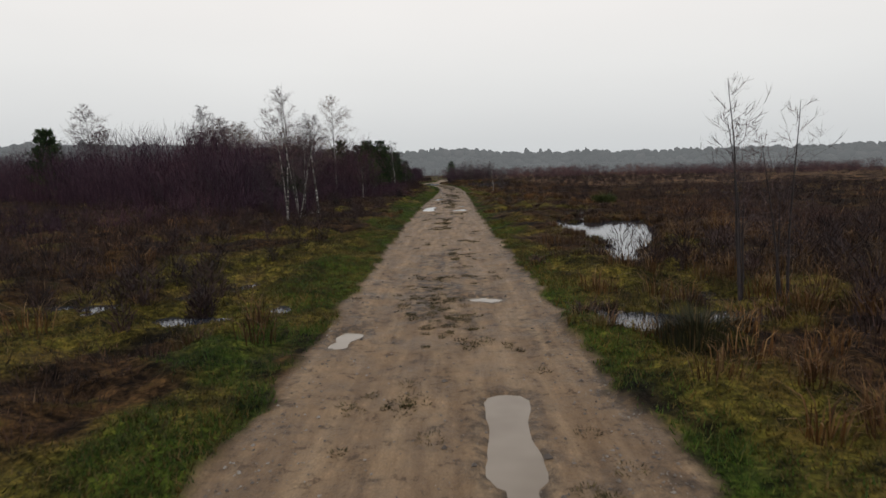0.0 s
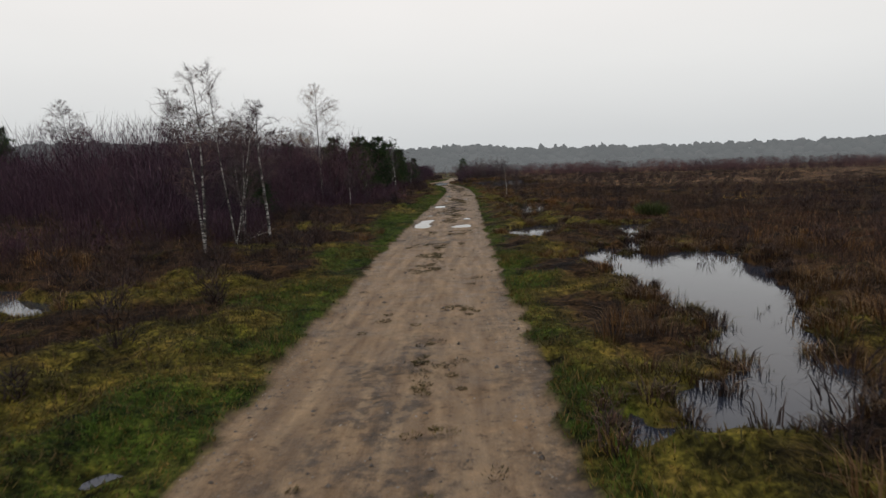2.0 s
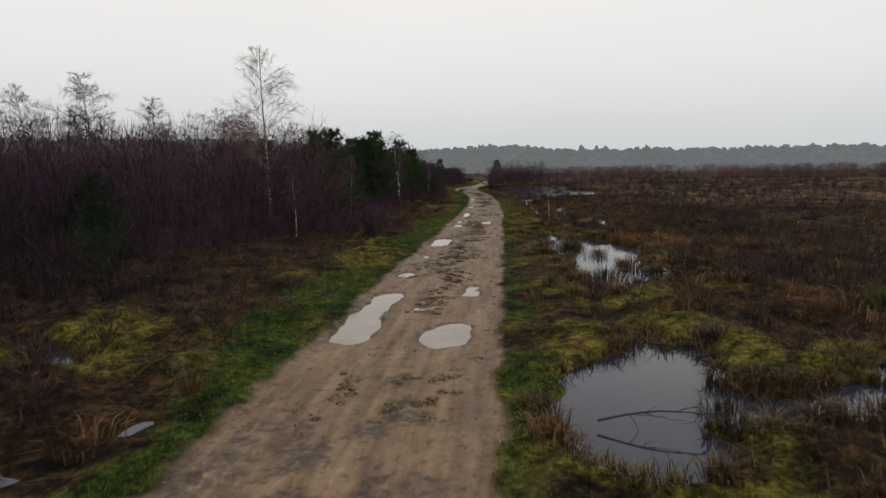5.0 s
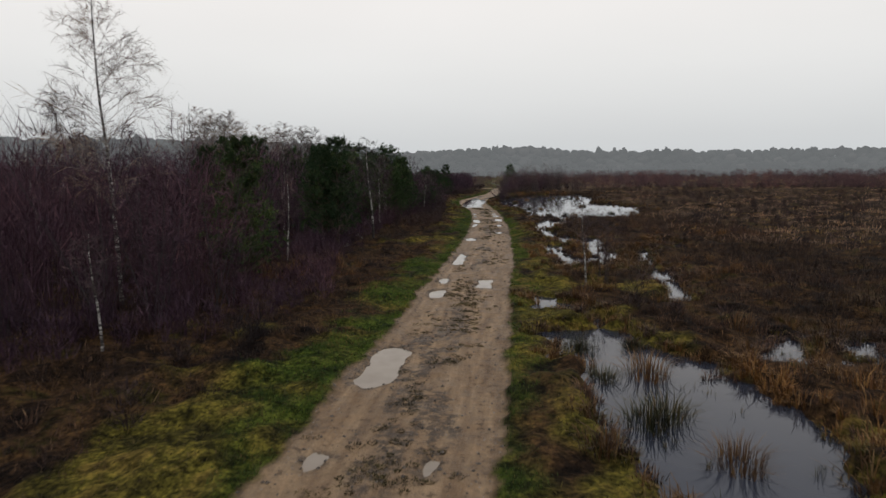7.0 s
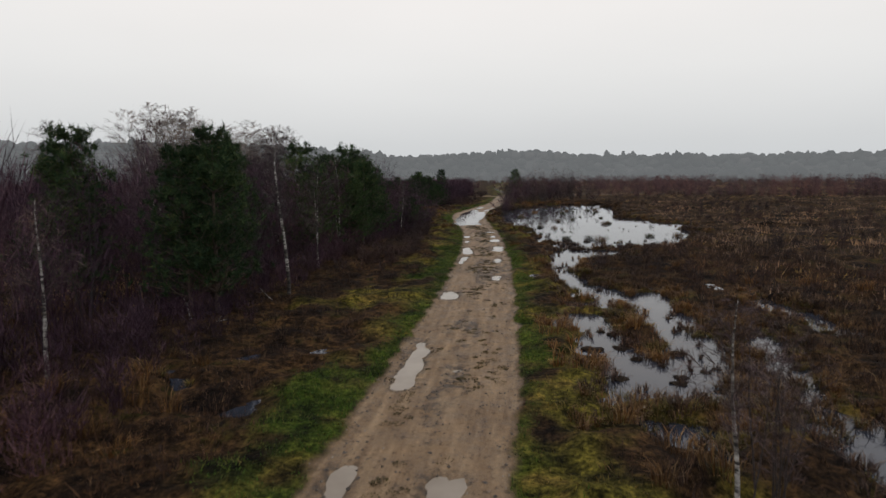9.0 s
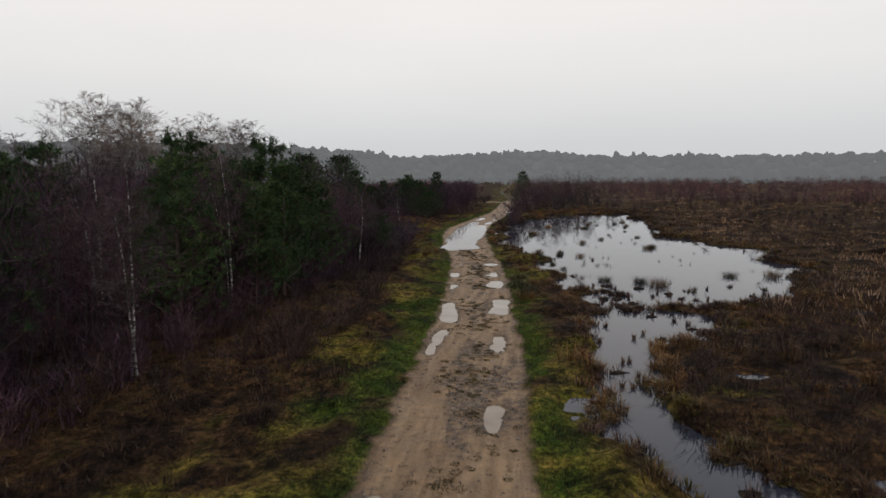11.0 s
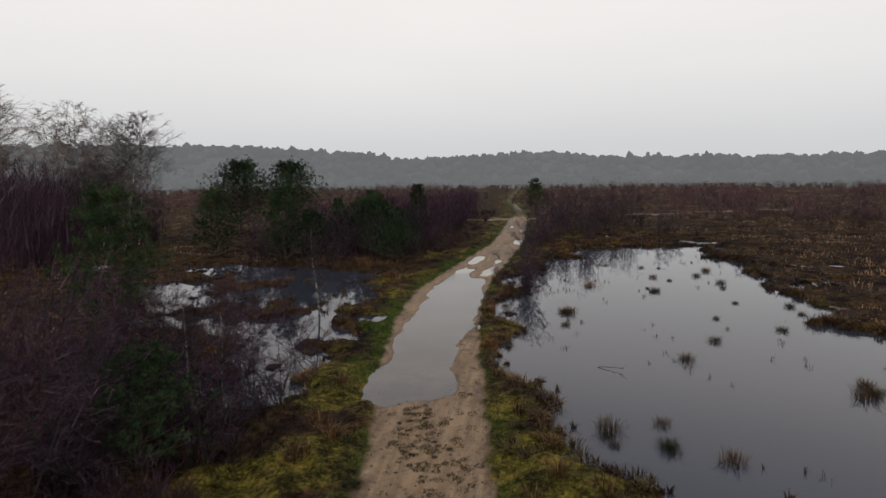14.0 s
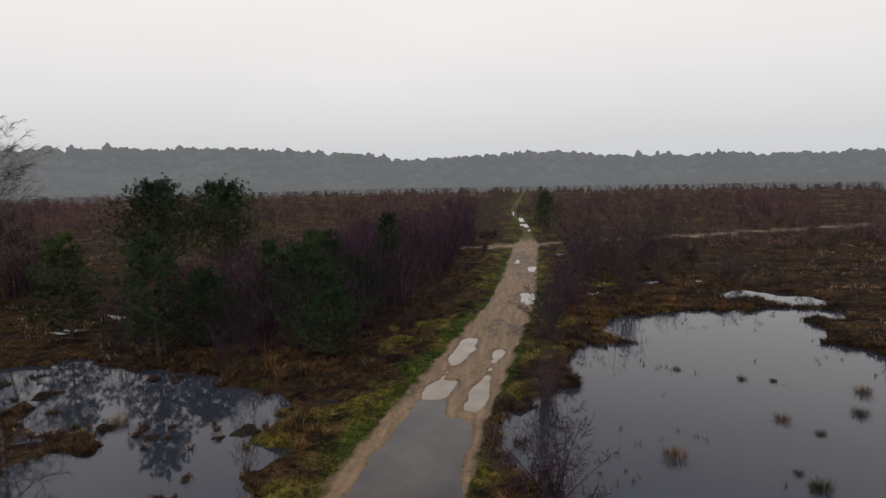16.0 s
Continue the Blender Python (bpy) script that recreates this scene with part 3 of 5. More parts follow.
def sheet(name, x0, x1, y0, y1, z, mat, edge):
    """A level sheet of water; edge +1 or -1 keeps it that side of the track."""
    yy = np.linspace(y0, y1, max(2, int((y1 - y0) / 1.0)))
    near = centre(yy) + edge * (half_width(yy) + 0.25)
    far = np.full_like(yy, x1 if edge > 0 else x0)
    lo, hi = (near, far) if edge > 0 else (far, near)
    v = np.concatenate([np.stack([lo, yy, yy * 0 + z], -1), np.stack([hi, yy, yy * 0 + z], -1)])
    n = len(yy)
    f = np.array([[i, n + i, n + i + 1, i + 1] for i in range(n - 1)])
    return link_mesh(name, v, f, mat)


tagged(sheet("water", 0, 10, 8, 36, WATER, water_mat, 1), "still dark peaty bog pool reflecting the grey sky", "water", kind="structure")
tagged(sheet("water", 0, 11, 36, 74, WATER, water_mat, 1), "still shallow bog channel winding between brown hummocks", "water", kind="structure")
tagged(sheet("water", 0, 26, 74, 142, WATER, water_mat, 1), "wide flooded bog pool with rush tufts reflecting grey sky", "water", kind="structure")
tagged(sheet("water", -10, 0, 10, 60, WATER, water_mat, -1), "small dark bog pools among moss and heather", "water", kind="structure")
tagged(sheet("water", -30, 0, 88, 122, WATER, water_mat, -1), "flooded bog beside the track with mossy hummocks", "water", kind="structure")

for k, (x1, y1, x2, y2, r) in enumerate(ALL_PUDDLES):
    ang = np.linspace(0, 2 * np.pi, 40, endpoint=False)
    dx, dy = x2 - x1, y2 - y1
    ln = math.hypot(dx, dy)
    ex, ey = dx / ln, dy / ln
    rr = r + (0.6 if r > 0.9 else 0.25)
    level = WATER + 0.002 + 0.0012 * (k % 4)
    px, py = np.cos(ang) * rr, np.sin(ang) * rr
    py = py + np.where(np.sin(ang) > 0, ln / 2, -ln / 2)
    wx, wy = (x1 + x2) / 2 + px * ey + py * ex, (y1 + y2) / 2 - px * ex + py * ey
    verts = np.concatenate([[[(x1 + x2) / 2, (y1 + y2) / 2, level]], np.stack([wx, wy, wx * 0 + level], -1)])
    fan = np.array([[0, 1 + i, 1 + (i + 1) % 40] for i in range(40)])
    tagged(link_mesh("puddle", verts, fan, flood_mat if r > 0.4 and y1 > 90 else puddle_mat), "broad brown flood lying across the sunken track" if r > 0.9 else "silty brown rain puddle lying in the track", "puddle", "puddles on the track")

# ---------------------------------------------------------------- far wooded ridge


def crest(az):
    """Height of the ridge's ground by bearing, in radians east of north."""
    return np.interp(az, (-1.5, -0.9, -0.62, -0.45, -0.26, -0.2, -0.12, 0.02, 0.12, 0.25, 0.4, 0.6, 1.5),
                     (21, 24, 26, 25.5, 20.5, 16.5, 17.5, 20, 16.5, 15, 14.5, 14, 14))


ridge = new("wooded_ridge")
tagged(ridge, "distant wooded ridge of pines and bare trees, mist put in as glow", "backdrop", kind="structure")
az = np.linspace(-1.35, 1.35, 260)
rad = np.array([330.0, 345, 365, 390, 415, 440, 520])
rise = np.array([-0.01, 0.05, 0.3, 0.62, 0.9, 1.0, 0.9])
A, R = np.meshgrid(az, rad)
RZ = (crest(A) - 3) * rise[:, None] + 2.0 * fbm(A * 40, R / 20, 71) * (rise[:, None] > 0.1) - 0.4
idx = np.arange(A.size).reshape(A.shape)
quads = np.stack([idx[:-1, :-1], idx[:-1, 1:], idx[1:, 1:], idx[1:, :-1]], -1).reshape(-1, 4)
link_mesh("slope", np.stack([np.sin(A) * R, 60 + np.cos(A) * R, RZ], -1).reshape(-1, 3), quads, hazed_ridge_mat, ridge, True)
tmp = bmesh.new()
bmesh.ops.create_icosphere(tmp, subdivisions=2, radius=1)
ico_v = np.array([v.co[:] for v in tmp.verts])
ico_f = np.array([[v.index for v in f.verts] for f in tmp.faces])
tmp.free()


def blobs(places, radii, squash, seed, rough=0.30):
    """Uneven crowns, joined."""
    r2 = np.random.default_rng(seed)
    vs, fs = [], []
    for k, (p, r, s) in enumerate(zip(places, radii, squash)):
        jig = 1 + rough * r2.standard_normal(len(ico_v)).clip(-1.6, 1.6)[:, None]
        vs.append(ico_v * jig * (r, r, r * s) + p)
        fs.append(ico_f + k * len(ico_v))
    return np.concatenate(vs), np.concatenate(fs)


n = 3800
aa, kk = rng.uniform(-1.3, 1.3, n), rng.choice(np.arange(1, 6), n, p=(0.12, 0.16, 0.2, 0.24, 0.28))
rr = rad[kk] + rng.uniform(-9, 9, n)
gz = (crest(aa) - 3) * np.interp(rr, rad, rise)
size = 1.3 + 2.2 * rng.random(n) ** 1.6
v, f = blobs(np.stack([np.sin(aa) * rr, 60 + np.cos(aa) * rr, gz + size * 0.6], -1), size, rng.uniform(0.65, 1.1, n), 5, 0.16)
tagged(link_mesh("treetops", v, f, hazed_ridge_mat, ridge, True), kind="stuff")
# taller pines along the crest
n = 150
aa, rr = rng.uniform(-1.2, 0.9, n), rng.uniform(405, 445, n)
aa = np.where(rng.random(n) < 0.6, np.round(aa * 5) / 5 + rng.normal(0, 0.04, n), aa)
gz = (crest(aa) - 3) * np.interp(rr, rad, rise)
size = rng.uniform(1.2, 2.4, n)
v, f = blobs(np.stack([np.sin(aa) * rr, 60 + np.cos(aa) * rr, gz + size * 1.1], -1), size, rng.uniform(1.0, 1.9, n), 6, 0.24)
tagged(link_mesh("crest_pines", v, f, hazed_ridge_mat, ridge, True), kind="stuff")

# ---------------------------------------------------------------- strands: grass, heather, rush


def strands(px, py, pz, height, width, lean, heading, bend=0.5):
    """Thin bent blades of two pieces each."""
    n = len(px)
    cx, cy = np.cos(heading), np.sin(heading)
    sx, sy = -cy * width / 2, cx * width / 2
    dx, dy = cx * lean * height, cy * lean * height
    v = np.empty((n, 5, 3))
    v[:, 0] = np.stack([px - sx, py - sy, pz], -1)
    v[:, 1] = np.stack([px + sx, py + sy, pz], -1)
    mx, my, mz = px + dx * (1 - bend) * 0.5, py + dy * (1 - bend) * 0.5, pz + height * 0.58
    v[:, 2] = np.stack([mx + sx * 0.75, my + sy * 0.75, mz], -1)
    v[:, 3] = np.stack([mx - sx * 0.75, my - sy * 0.75, mz], -1)
    v[:, 4] = np.stack([px + dx, py + dy, pz + height * (1 - 0.25 * lean)], -1)
    base = np.arange(n)[:, None] * 5
    f = np.concatenate([base + (0, 1, 2), base + (0, 2, 3), base + (3, 2, 4)], 1).reshape(-1, 3)
    return v.reshape(-1, 3), f


def spikes(px, py, pz, height, width, lean, heading):
    """One tapered piece a strand, for what stands thick or far."""
    n = len(px)
    cx, cy = np.cos(heading), np.sin(heading)
    tw = rng.uniform(0, np.pi, n)
    sx, sy = np.cos(tw) * width / 2, np.sin(tw) * width / 2
    v = np.empty((n, 3, 3))
    v[:, 0] = np.stack([px - sx, py - sy, pz], -1)
    v[:, 1] = np.stack([px + sx, py + sy, pz], -1)
    v[:, 2] = np.stack([px + cx * lean * height, py + cy * lean * height, pz + height], -1)
    return v.reshape(-1, 3), np.arange(n * 3).reshape(n, 3)


def scatter(n, x0, x1, y0, y1, power=1.0):
    """Spots beside the track, x by distance from its middle, thinning northwards with power."""
    y = y0 + (y1 - y0) * rng.random(n) ** power
    return centre(y) + rng.uniform(x0, x1, n), y


def clumped(x, y, count, spread):
    i = np.repeat(np.arange(len(x)), count)
    ang, r = rng.uniform(0, 2 * np.pi, len(i)), spread[i] * np.sqrt(rng.random(len(i)))
    return i, x[i] + np.cos(ang) * r, y[i] + np.sin(ang) * r, ang, r


def off_side_track(x, y):
    gap = y - (147.2 + 0.48 * (x + 0.7))
    return ~((gap > -5.0) & (gap < 2.2) & (x > -8) & (x < 42))


def stuff(name, v, f, mat, label, category):
    return tagged(link_mesh(name, v, f, mat), label, category, kind="stuff")


# green turf of the verges
xs, yy = [], []
for lo, hi, n in ((-4.2, -1.2, 190000), (1.0, 2.8, 110000)):
    a_, b_ = scatter(n, lo, hi, 4.5, 128, 1.6)
    xs.append(a_)
    yy.append(b_)
x, y = np.concatenate(xs), np.concatenate(yy)
z, tr, tu, mo, mu, po, pd_ = lay(x, y)
keep = (rng.random(len(x)) < tu * 1.1) & (tr < 0.45) & (z > WATER + 0.01)
x, y, z = x[keep], y[keep], z[keep]
h = rng.uniform(0.015, 0.05, len(x)) * (1 + 2.4 * np.clip(fbm(x / 0.7, y / 0.7, 81), 0, 1)) * (1 + 0.006 * y)
v, f = spikes(x, y, z - 0.01, h, 0.012 + 0.00012 * y, rng.uniform(0.1, 0.8, len(x)), rng.uniform(0, 6.28, len(x)))
stuff("verge_grass", v, f, grass_mat, "short wet green grass along both edges of the track", "grass")

# yellow moss and moor grass
x, y = scatter(230000, -9, 8, 4.5, 128, 1.5)
x2, y2 = scatter(150000, -7, 6, 4.5, 26, 1.2)
x, y = np.concatenate([x, x2]), np.concatenate([y, y2])
z, tr, tu, mo, mu, po, pd_ = lay(x, y)
keep = (rng.random(len(x)) < mo) & (tr < 0.2) & (z > WATER + 0.01)
x, y, z = x[keep], y[keep], z[keep]
h = rng.uniform(0.02, 0.07, len(x)) * (1 + 2.0 * np.clip(fbm(x / 0.8, y / 0.8, 82), 0, 1))
v, f = spikes(x, y, z - 0.01, h, 0.014 + 0.00016 * y, rng.uniform(0.2, 1.0, len(x)), rng.uniform(0, 6.28, len(x)))
stuff("moor_grass", v, f, moss_mat, "tufted yellow-green moss and moor grass", "grass")

# straw-coloured tussocks
x, y = scatter(2600, -12, 13, 4.5, 130, 1.25)
z, tr, tu, mo, mu, po, pd_ = lay(x, y)
d = x - centre(y)
keep = (np.abs(d) > half_width(y) + 0.7) & (po < 0.1) & (po > -3.5) & (fbm(x / 4, y / 4, 83) + np.where(d > 0, 0.12, -0.08) > 0.0)
x, y = x[keep], y[keep]
x, y = np.concatenate([x, rng.uniform(4.2, 9, 130)]), np.concatenate([y, rng.uniform(9.5, 20, 130)])
keep = pool_depth(x, y) < 0.1
x, y = x[keep], y[keep]
i, bx, by, ang, r = clumped(x, y, 46, rng.uniform(0.12, 0.34, len(x)))
size = rng.uniform(0.18, 0.5, len(x))[i]
v, f = strands(bx, by, lay(bx, by)[0] - 0.02, size * rng.uniform(0.5, 1.1, len(i)), 0.012 + 0.00008 * by, rng.uniform(0.25, 1.2, len(i)), ang + rng.normal(0, 0.6, len(i)))
stuff("straw_tussocks", v, f, straw_mat, "tussocks of dead orange-brown moor grass", "grass")

# heather: low rounded mounds of fine twigs


def mounds(x, y, count, spread, tall, width):
    i, bx, by, ang, r = clumped(x, y, count, spread)
    dome = 1 - 0.75 * (r / spread[i]) ** 2
    hh = tall[i] * dome * rng.uniform(0.55, 1.1, len(i))
    return spikes(bx, by, lay(bx, by)[0] - 0.04, hh, width[i] * rng.uniform(0.6, 1.3, len(i)), rng.uniform(0.1, 0.7, len(i)), ang + rng.normal(0, 0.8, len(i)))


x, y = scatter(27000, -12, 14, 4.5, 125, 1.2)
z, tr, tu, mo, mu, po, pd_ = lay(x, y)
d = x - centre(y)
keep = (np.abs(d) > half_width(y) + 1.0 + 0.8 * rng.random(len(x))) & (z > WATER + 0.02) & (rng.random(len(x)) > mo * 0.86 + 0.25 * tu)
x, y = x[keep], y[keep]
v, f = mounds(x, y, 34, rng.uniform(0.15, 0.45, len(x)), rng.uniform(0.10, 0.30, len(x)) * (1 + 0.6 * np.clip(np.abs(x - centre(y)) - 6, 0, 4) / 4), 0.014 + 0.00012 * y)
stuff("heather", v, f, heather_mat, "low dark brown winter heather covering the bog", "heather")

# heather further out, coarser with distance
n = 12000
y = 18 + 275 * rng.random(n) ** 1.25
x = rng.uniform(-1, 1, n) * (22 + 0.75 * y)
d = x - centre(y)
keep = (np.abs(d) > 9.5) & (pool_depth(x, y) < 0.0) & off_side_track(x, y)
x, y = x[keep], y[keep]
# from y 62 on the heather takes the colour paled for haze
for m, count, mat, name, label in ((y < 62, 46, heather_mat, "open_heather", "dark brown winter heather on the open bog"), (y >= 62, 42, hazed_moor_mat, "far_heather", "open brown heather moor reaching to the woods, paled in colour for haze")):
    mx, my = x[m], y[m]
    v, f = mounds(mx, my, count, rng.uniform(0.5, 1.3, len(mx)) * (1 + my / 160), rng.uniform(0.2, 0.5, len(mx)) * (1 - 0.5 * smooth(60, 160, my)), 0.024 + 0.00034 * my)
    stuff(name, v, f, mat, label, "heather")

# straw bands on the open moor
n = 6500
y = 40 + 260 * rng.random(n) ** 1.2
x = rng.uniform(-1, 1, n) * (22 + 0.75 * y)
keep = (np.abs(x - centre(y)) > 10) & (pool_depth(x, y) < -0.2) & off_side_track(x, y) & (fbm(x / 16, y / 9, 84) > 0.0)
x, y = x[keep], y[keep]
v, f = mounds(x, y, 34, rng.uniform(0.6, 1.5, len(x)) * (1 + y / 160), rng.uniform(0.08, 0.24, len(x)), 0.03 + 0.0005 * y)
stuff("far_moor_grass", v, f, ochre_mat, "bands of straw-coloured grass on the open moor", "grass")

# growth hanging over the shores
n = 60000
y = 6 + 118 * rng.random(n)
x = centre(y) + np.where(rng.random(n) < 0.8, rng.uniform(1.4, 17, n), rng.uniform(-18, -2.5, n))
z, tr, tu, mo, mu, po, pd_ = lay(x, y)
keep = (np.abs(po + 0.05) < 0.22) & (tr < 0.1) & (z > WATER - 0.09)
x, y, z = x[keep], y[keep], z[keep]
kind = vnoise(x / 1.1, y / 1.1, 85) + rng.normal(0, 0.12, len(x))
for lo, hi, mat, tall, name, label in ((-9, -0.1, heather_mat, 0.22, "shore_heather", "dark heather overhanging the pool edges"), (-0.1, 0.1, moss_mat, 0.16, "shore_moss", "mossy grass at the pool edges"), (0.1, 9, straw_mat, 0.26, "shore_sedge", "brown sedge hanging over the pool edges")):
    m = (kind > lo) & (kind <= hi)
    i, bx, by, ang, r = clumped(x[m], y[m], 30, rng.uniform(0.06, 0.2, m.sum()))
    tl = (tall * rng.uniform(0.45, 1.15, m.sum()))[i]
    v, f = strands(bx, by, np.maximum(z[m][i], WATER) - 0.03, tl * rng.uniform(0.5, 1.1, len(i)) + 0.03, 0.012 + 0.00009 * by, rng.uniform(0.2, 1.3, len(i)), ang + rng.normal(0, 0.6, len(i)))
    stuff(name, v, f, mat, label, "grass")
# peaty hummocks rising from the water near the banks
n = 3000
y = np.where(rng.random(n) < 0.75, rng.uniform(53, 110, n), rng.uniform(9, 122, n))
x = centre(y) + np.where(rng.random(n) < 0.65, rng.uniform(1.8, 12, n), rng.uniform(-17, -3, n))
po = pool_depth(x, y)
keep = (po > 0.0) & (po < np.where((y < 81) & (x > 0), 1.6, np.where(x < 0, 2.2, 0.6))) & (vnoise(x / 1.3, y / 1.3, 86) > -0.05) & ((x > 0) | (y > 88)) & ((y > 50) | (x < 0))
x, y = x[keep], y[keep]
r = (0.05 + 0.16 * rng.random(len(x)) ** 2) * np.where(x < 0, 1.6, 1.0)
v, f = blobs(np.stack([x, y, 0 * x + WATER - 0.02], -1), r, rng.uniform(0.25, 0.5, len(x)), 8)
stuff("peat_hummocks", v, f, hummock_mat, "small wet black peat hummocks standing in the water", "peat")
i, bx, by, ang, rr = clumped(x, y, 26, r * 0.9)
v, f = strands(bx, by, 0 * bx + WATER, rng.uniform(0.04, 0.2, len(i)), 0.011 + 0.00008 * by, rng.uniform(0.2, 1.1, len(i)), ang)
stuff("hummock_growth", v, f, heather_mat, "dark heather and sedge on wet hummocks", "heather")

# ---------------------------------------------------------------- single rush tufts in the pools


def ground_z(x, y):
    return float(lay(np.array([x]), np.array([y]))[0][0])


def tuft_mesh(name, seed, count, height, spread, width, mat):
    global rng
    held, rng = rng, np.random.default_rng(seed)
    ang, r = rng.uniform(0, 6.28, count), spread * np.sqrt(rng.random(count))
    v, f = strands(np.cos(ang) * r, np.sin(ang) * r, -0.14 + 0 * r, height * rng.uniform(0.5, 1.1, count) + 0.1, np.full(count, width), rng.uniform(0.05, 0.75, count) * (0.4 + r / spread), ang + rng.normal(0, 0.4, count))
    rng = held
    return link_mesh(name, v, f, mat)


RUSH_SPOTS = ((3.3, 44.5), (3.7, 42.7), (4.5, 41.6), (4.9, 39.9), (4.0, 43.0), (5.0, 39.2), (5.4, 38.5), (4.1, 37.9), (4.1, 44.8), (4.6, 82.0), (5.9, 81.8), (6.5, 81.3), (1.9, 98.6), (8.6, 92.8), (8.3, 92.6), (2.3, 89.4),
              (3.3, 89.5), (4.3, 89.0), (2.8, 86.0), (2.3, 86.4), (11.4, 83.7), (9.7, 83.5), 
              (3.9, 29.7), (5.4, 24.1), (4.2, 46.4), (3.1, 46.2), (-12.0, 105.4), (-11.3, 106.0), (0.4, 91.4), (1.0, 90.6), (1.35, 79.6), (1.5, 78.6), (1.8, 80.2), (1.7, 79.0), (1.3, 80.6), (1.6, 77.8), (1.3, 81.6), (0.5, 89.6), (0.2, 93.0), (0.0, 96.0), (-0.3, 99.0), (-0.3, 101.4), (-0.2, 106.2), (6.3, 97.0), (5.0, 95.0), (8.8, 98.5), (7.2, 100.0), (3.4, 106.0), (4.9, 112.5), (2.05, 100.3), (2.15, 100.55), (1.95, 100.5))
RUSH_SPOTS += ((6.1, 104.9), (6.7, 108.5), (7.3, 107.7), (8.9, 109.1), (9.8, 110.8), (7.6, 111.6), (6.7, 111.7), (-11.3, 106.3), (-12.3, 105.9), (6.0, 104.9), (9.5, 107.2), (8.7, 102.7), (10.4, 100.9), (2.3, 90.1), (2.8, 86.4), (3.2, 84.8), (2.0, 84.6), (8.6, 93.2), (3.3, 89.3), (2.0, 100.4), (5.9, 105.5), (9.2, 105.9), (8.7, 93.4), (13.6, 96.1), (10.5, 102.2), (3.4, 90.5), (2.2, 89.8))
protos = [tuft_mesh("rush_tuft", 100 + k, 190, 0.30 + 0.07 * k, 0.24 + 0.05 * k, 0.013, rush_mat if k != 2 else straw_mat) for k in range(3)]
for k, (x, y) in enumerate(RUSH_SPOTS):
    src = protos[k % 3]
    s = rng.uniform(0.8, 1.25) if y < 84 else rng.uniform(0.4, 0.85)
    m = Matrix.Translation((x, y, max(WATER, ground_z(x, y)))) @ Matrix.Rotation(rng.uniform(0, 6.28), 4, "Z") @ Matrix.Scale(s, 4)
    if k < 3:
        src.matrix_basis = m
        ob = src
    else:
        ob = copy_thing(src, m)
        ob.matrix_basis = m
    tagged(ob, "dark rush tuft standing in shallow bog water" if k % 3 != 2 else "straw-coloured grass tussock standing in bog water", "rushes", "tufts in the pools")

# thin sedge standing in the shallow water
n = 2600
y = np.concatenate([rng.uniform(13, 25, 900), rng.uniform(36, 48, 500), rng.uniform(78, 122, 1200)])
x = rng.uniform(1.5, 12, n)
keep = (pool_depth(x, y) > 0.12) & (vnoise(x / 0.9, y / 0.9, 88) > np.where(y > 70, 0.24, 0.12))
x, y = x[keep], y[keep]
i, bx, by, ang, r = clumped(x, y, 9, rng.uniform(0.03, 0.14, len(x)))
v, f = strands(bx, by, 0 * bx + WATER - 0.03, rng.uniform(0.05, 0.2, len(i)), 0.007 + 0.00005 * by, rng.uniform(0.1, 0.9, len(i)), ang)
stuff("water_sedge", v, f, rush_mat, "sparse dark sedge blades standing in shallow bog water", "sedge")

# ---------------------------------------------------------------- trees


class Wood:
    """Gathers tapered limbs as triangles."""

    def __init__(self):
        self.v, self.f, self.n = [], [], 0

    def limb(self, pts, radii, sides):
        pts = np.asarray(pts, float)
        k = len(pts)
        ang = np.arange(sides) * 2 * np.pi / sides
        tang = np.gradient(pts, axis=0)
        tang /= np.linalg.norm(tang, axis=1)[:, None] + 1e-9
        ref = np.where(np.abs(tang[:, 2:3]) > 0.9, (1.0, 0, 0), (0, 0, 1.0))
        a = np.cross(tang, ref)
        a /= np.linalg.norm(a, axis=1)[:, None] + 1e-9
        b = np.cross(tang, a)
        ring = pts[:, None] + np.asarray(radii)[:, None, None] * (np.cos(ang)[None, :, None] * a[:, None] + np.sin(ang)[None, :, None] * b[:, None])
        self.v.append(ring.reshape(-1, 3))
        i = np.arange(k - 1)[:, None] * sides
        j = np.arange(sides)[None]
        p, q = i + j, i + (j + 1) % sides
        tri = np.concatenate([np.stack([p, q, q + sides], -1).reshape(-1, 3), np.stack([p, q + sides, p + sides], -1).reshape(-1, 3)])
        self.f.append(tri + self.n)
        self.n += k * sides

    def twig(self, a, b, c, w, side):
        """A flat bent twig from a by b to c."""
        s = np.asarray(side) * w / 2
        self.v.append(np.array([a - s, a + s, b + s * 0.7, b - s * 0.7, c]))
        self.f.append(np.array([[0, 1, 2], [0, 2, 3], [3, 2, 4]]) + self.n)
        self.n += 5

    def done(self, name, mat, parent, shade=True):
        if not self.v:
            return None
        return link_mesh(name, np.concatenate(self.v), np.concatenate(self.f), mat, parent, shade)


def wander(r2, start, way, length, steps, wobble, lift):
    pts, p, d = [np.array(start, float)], np.array(start, float), np.array(way, float)
    for _ in range(steps):
        d = d + r2.normal(0, wobble, 3) + (0, 0, lift)
        d /= np.linalg.norm(d)
        p = p + d * length / steps
        pts.append(p)
    return np.array(pts)


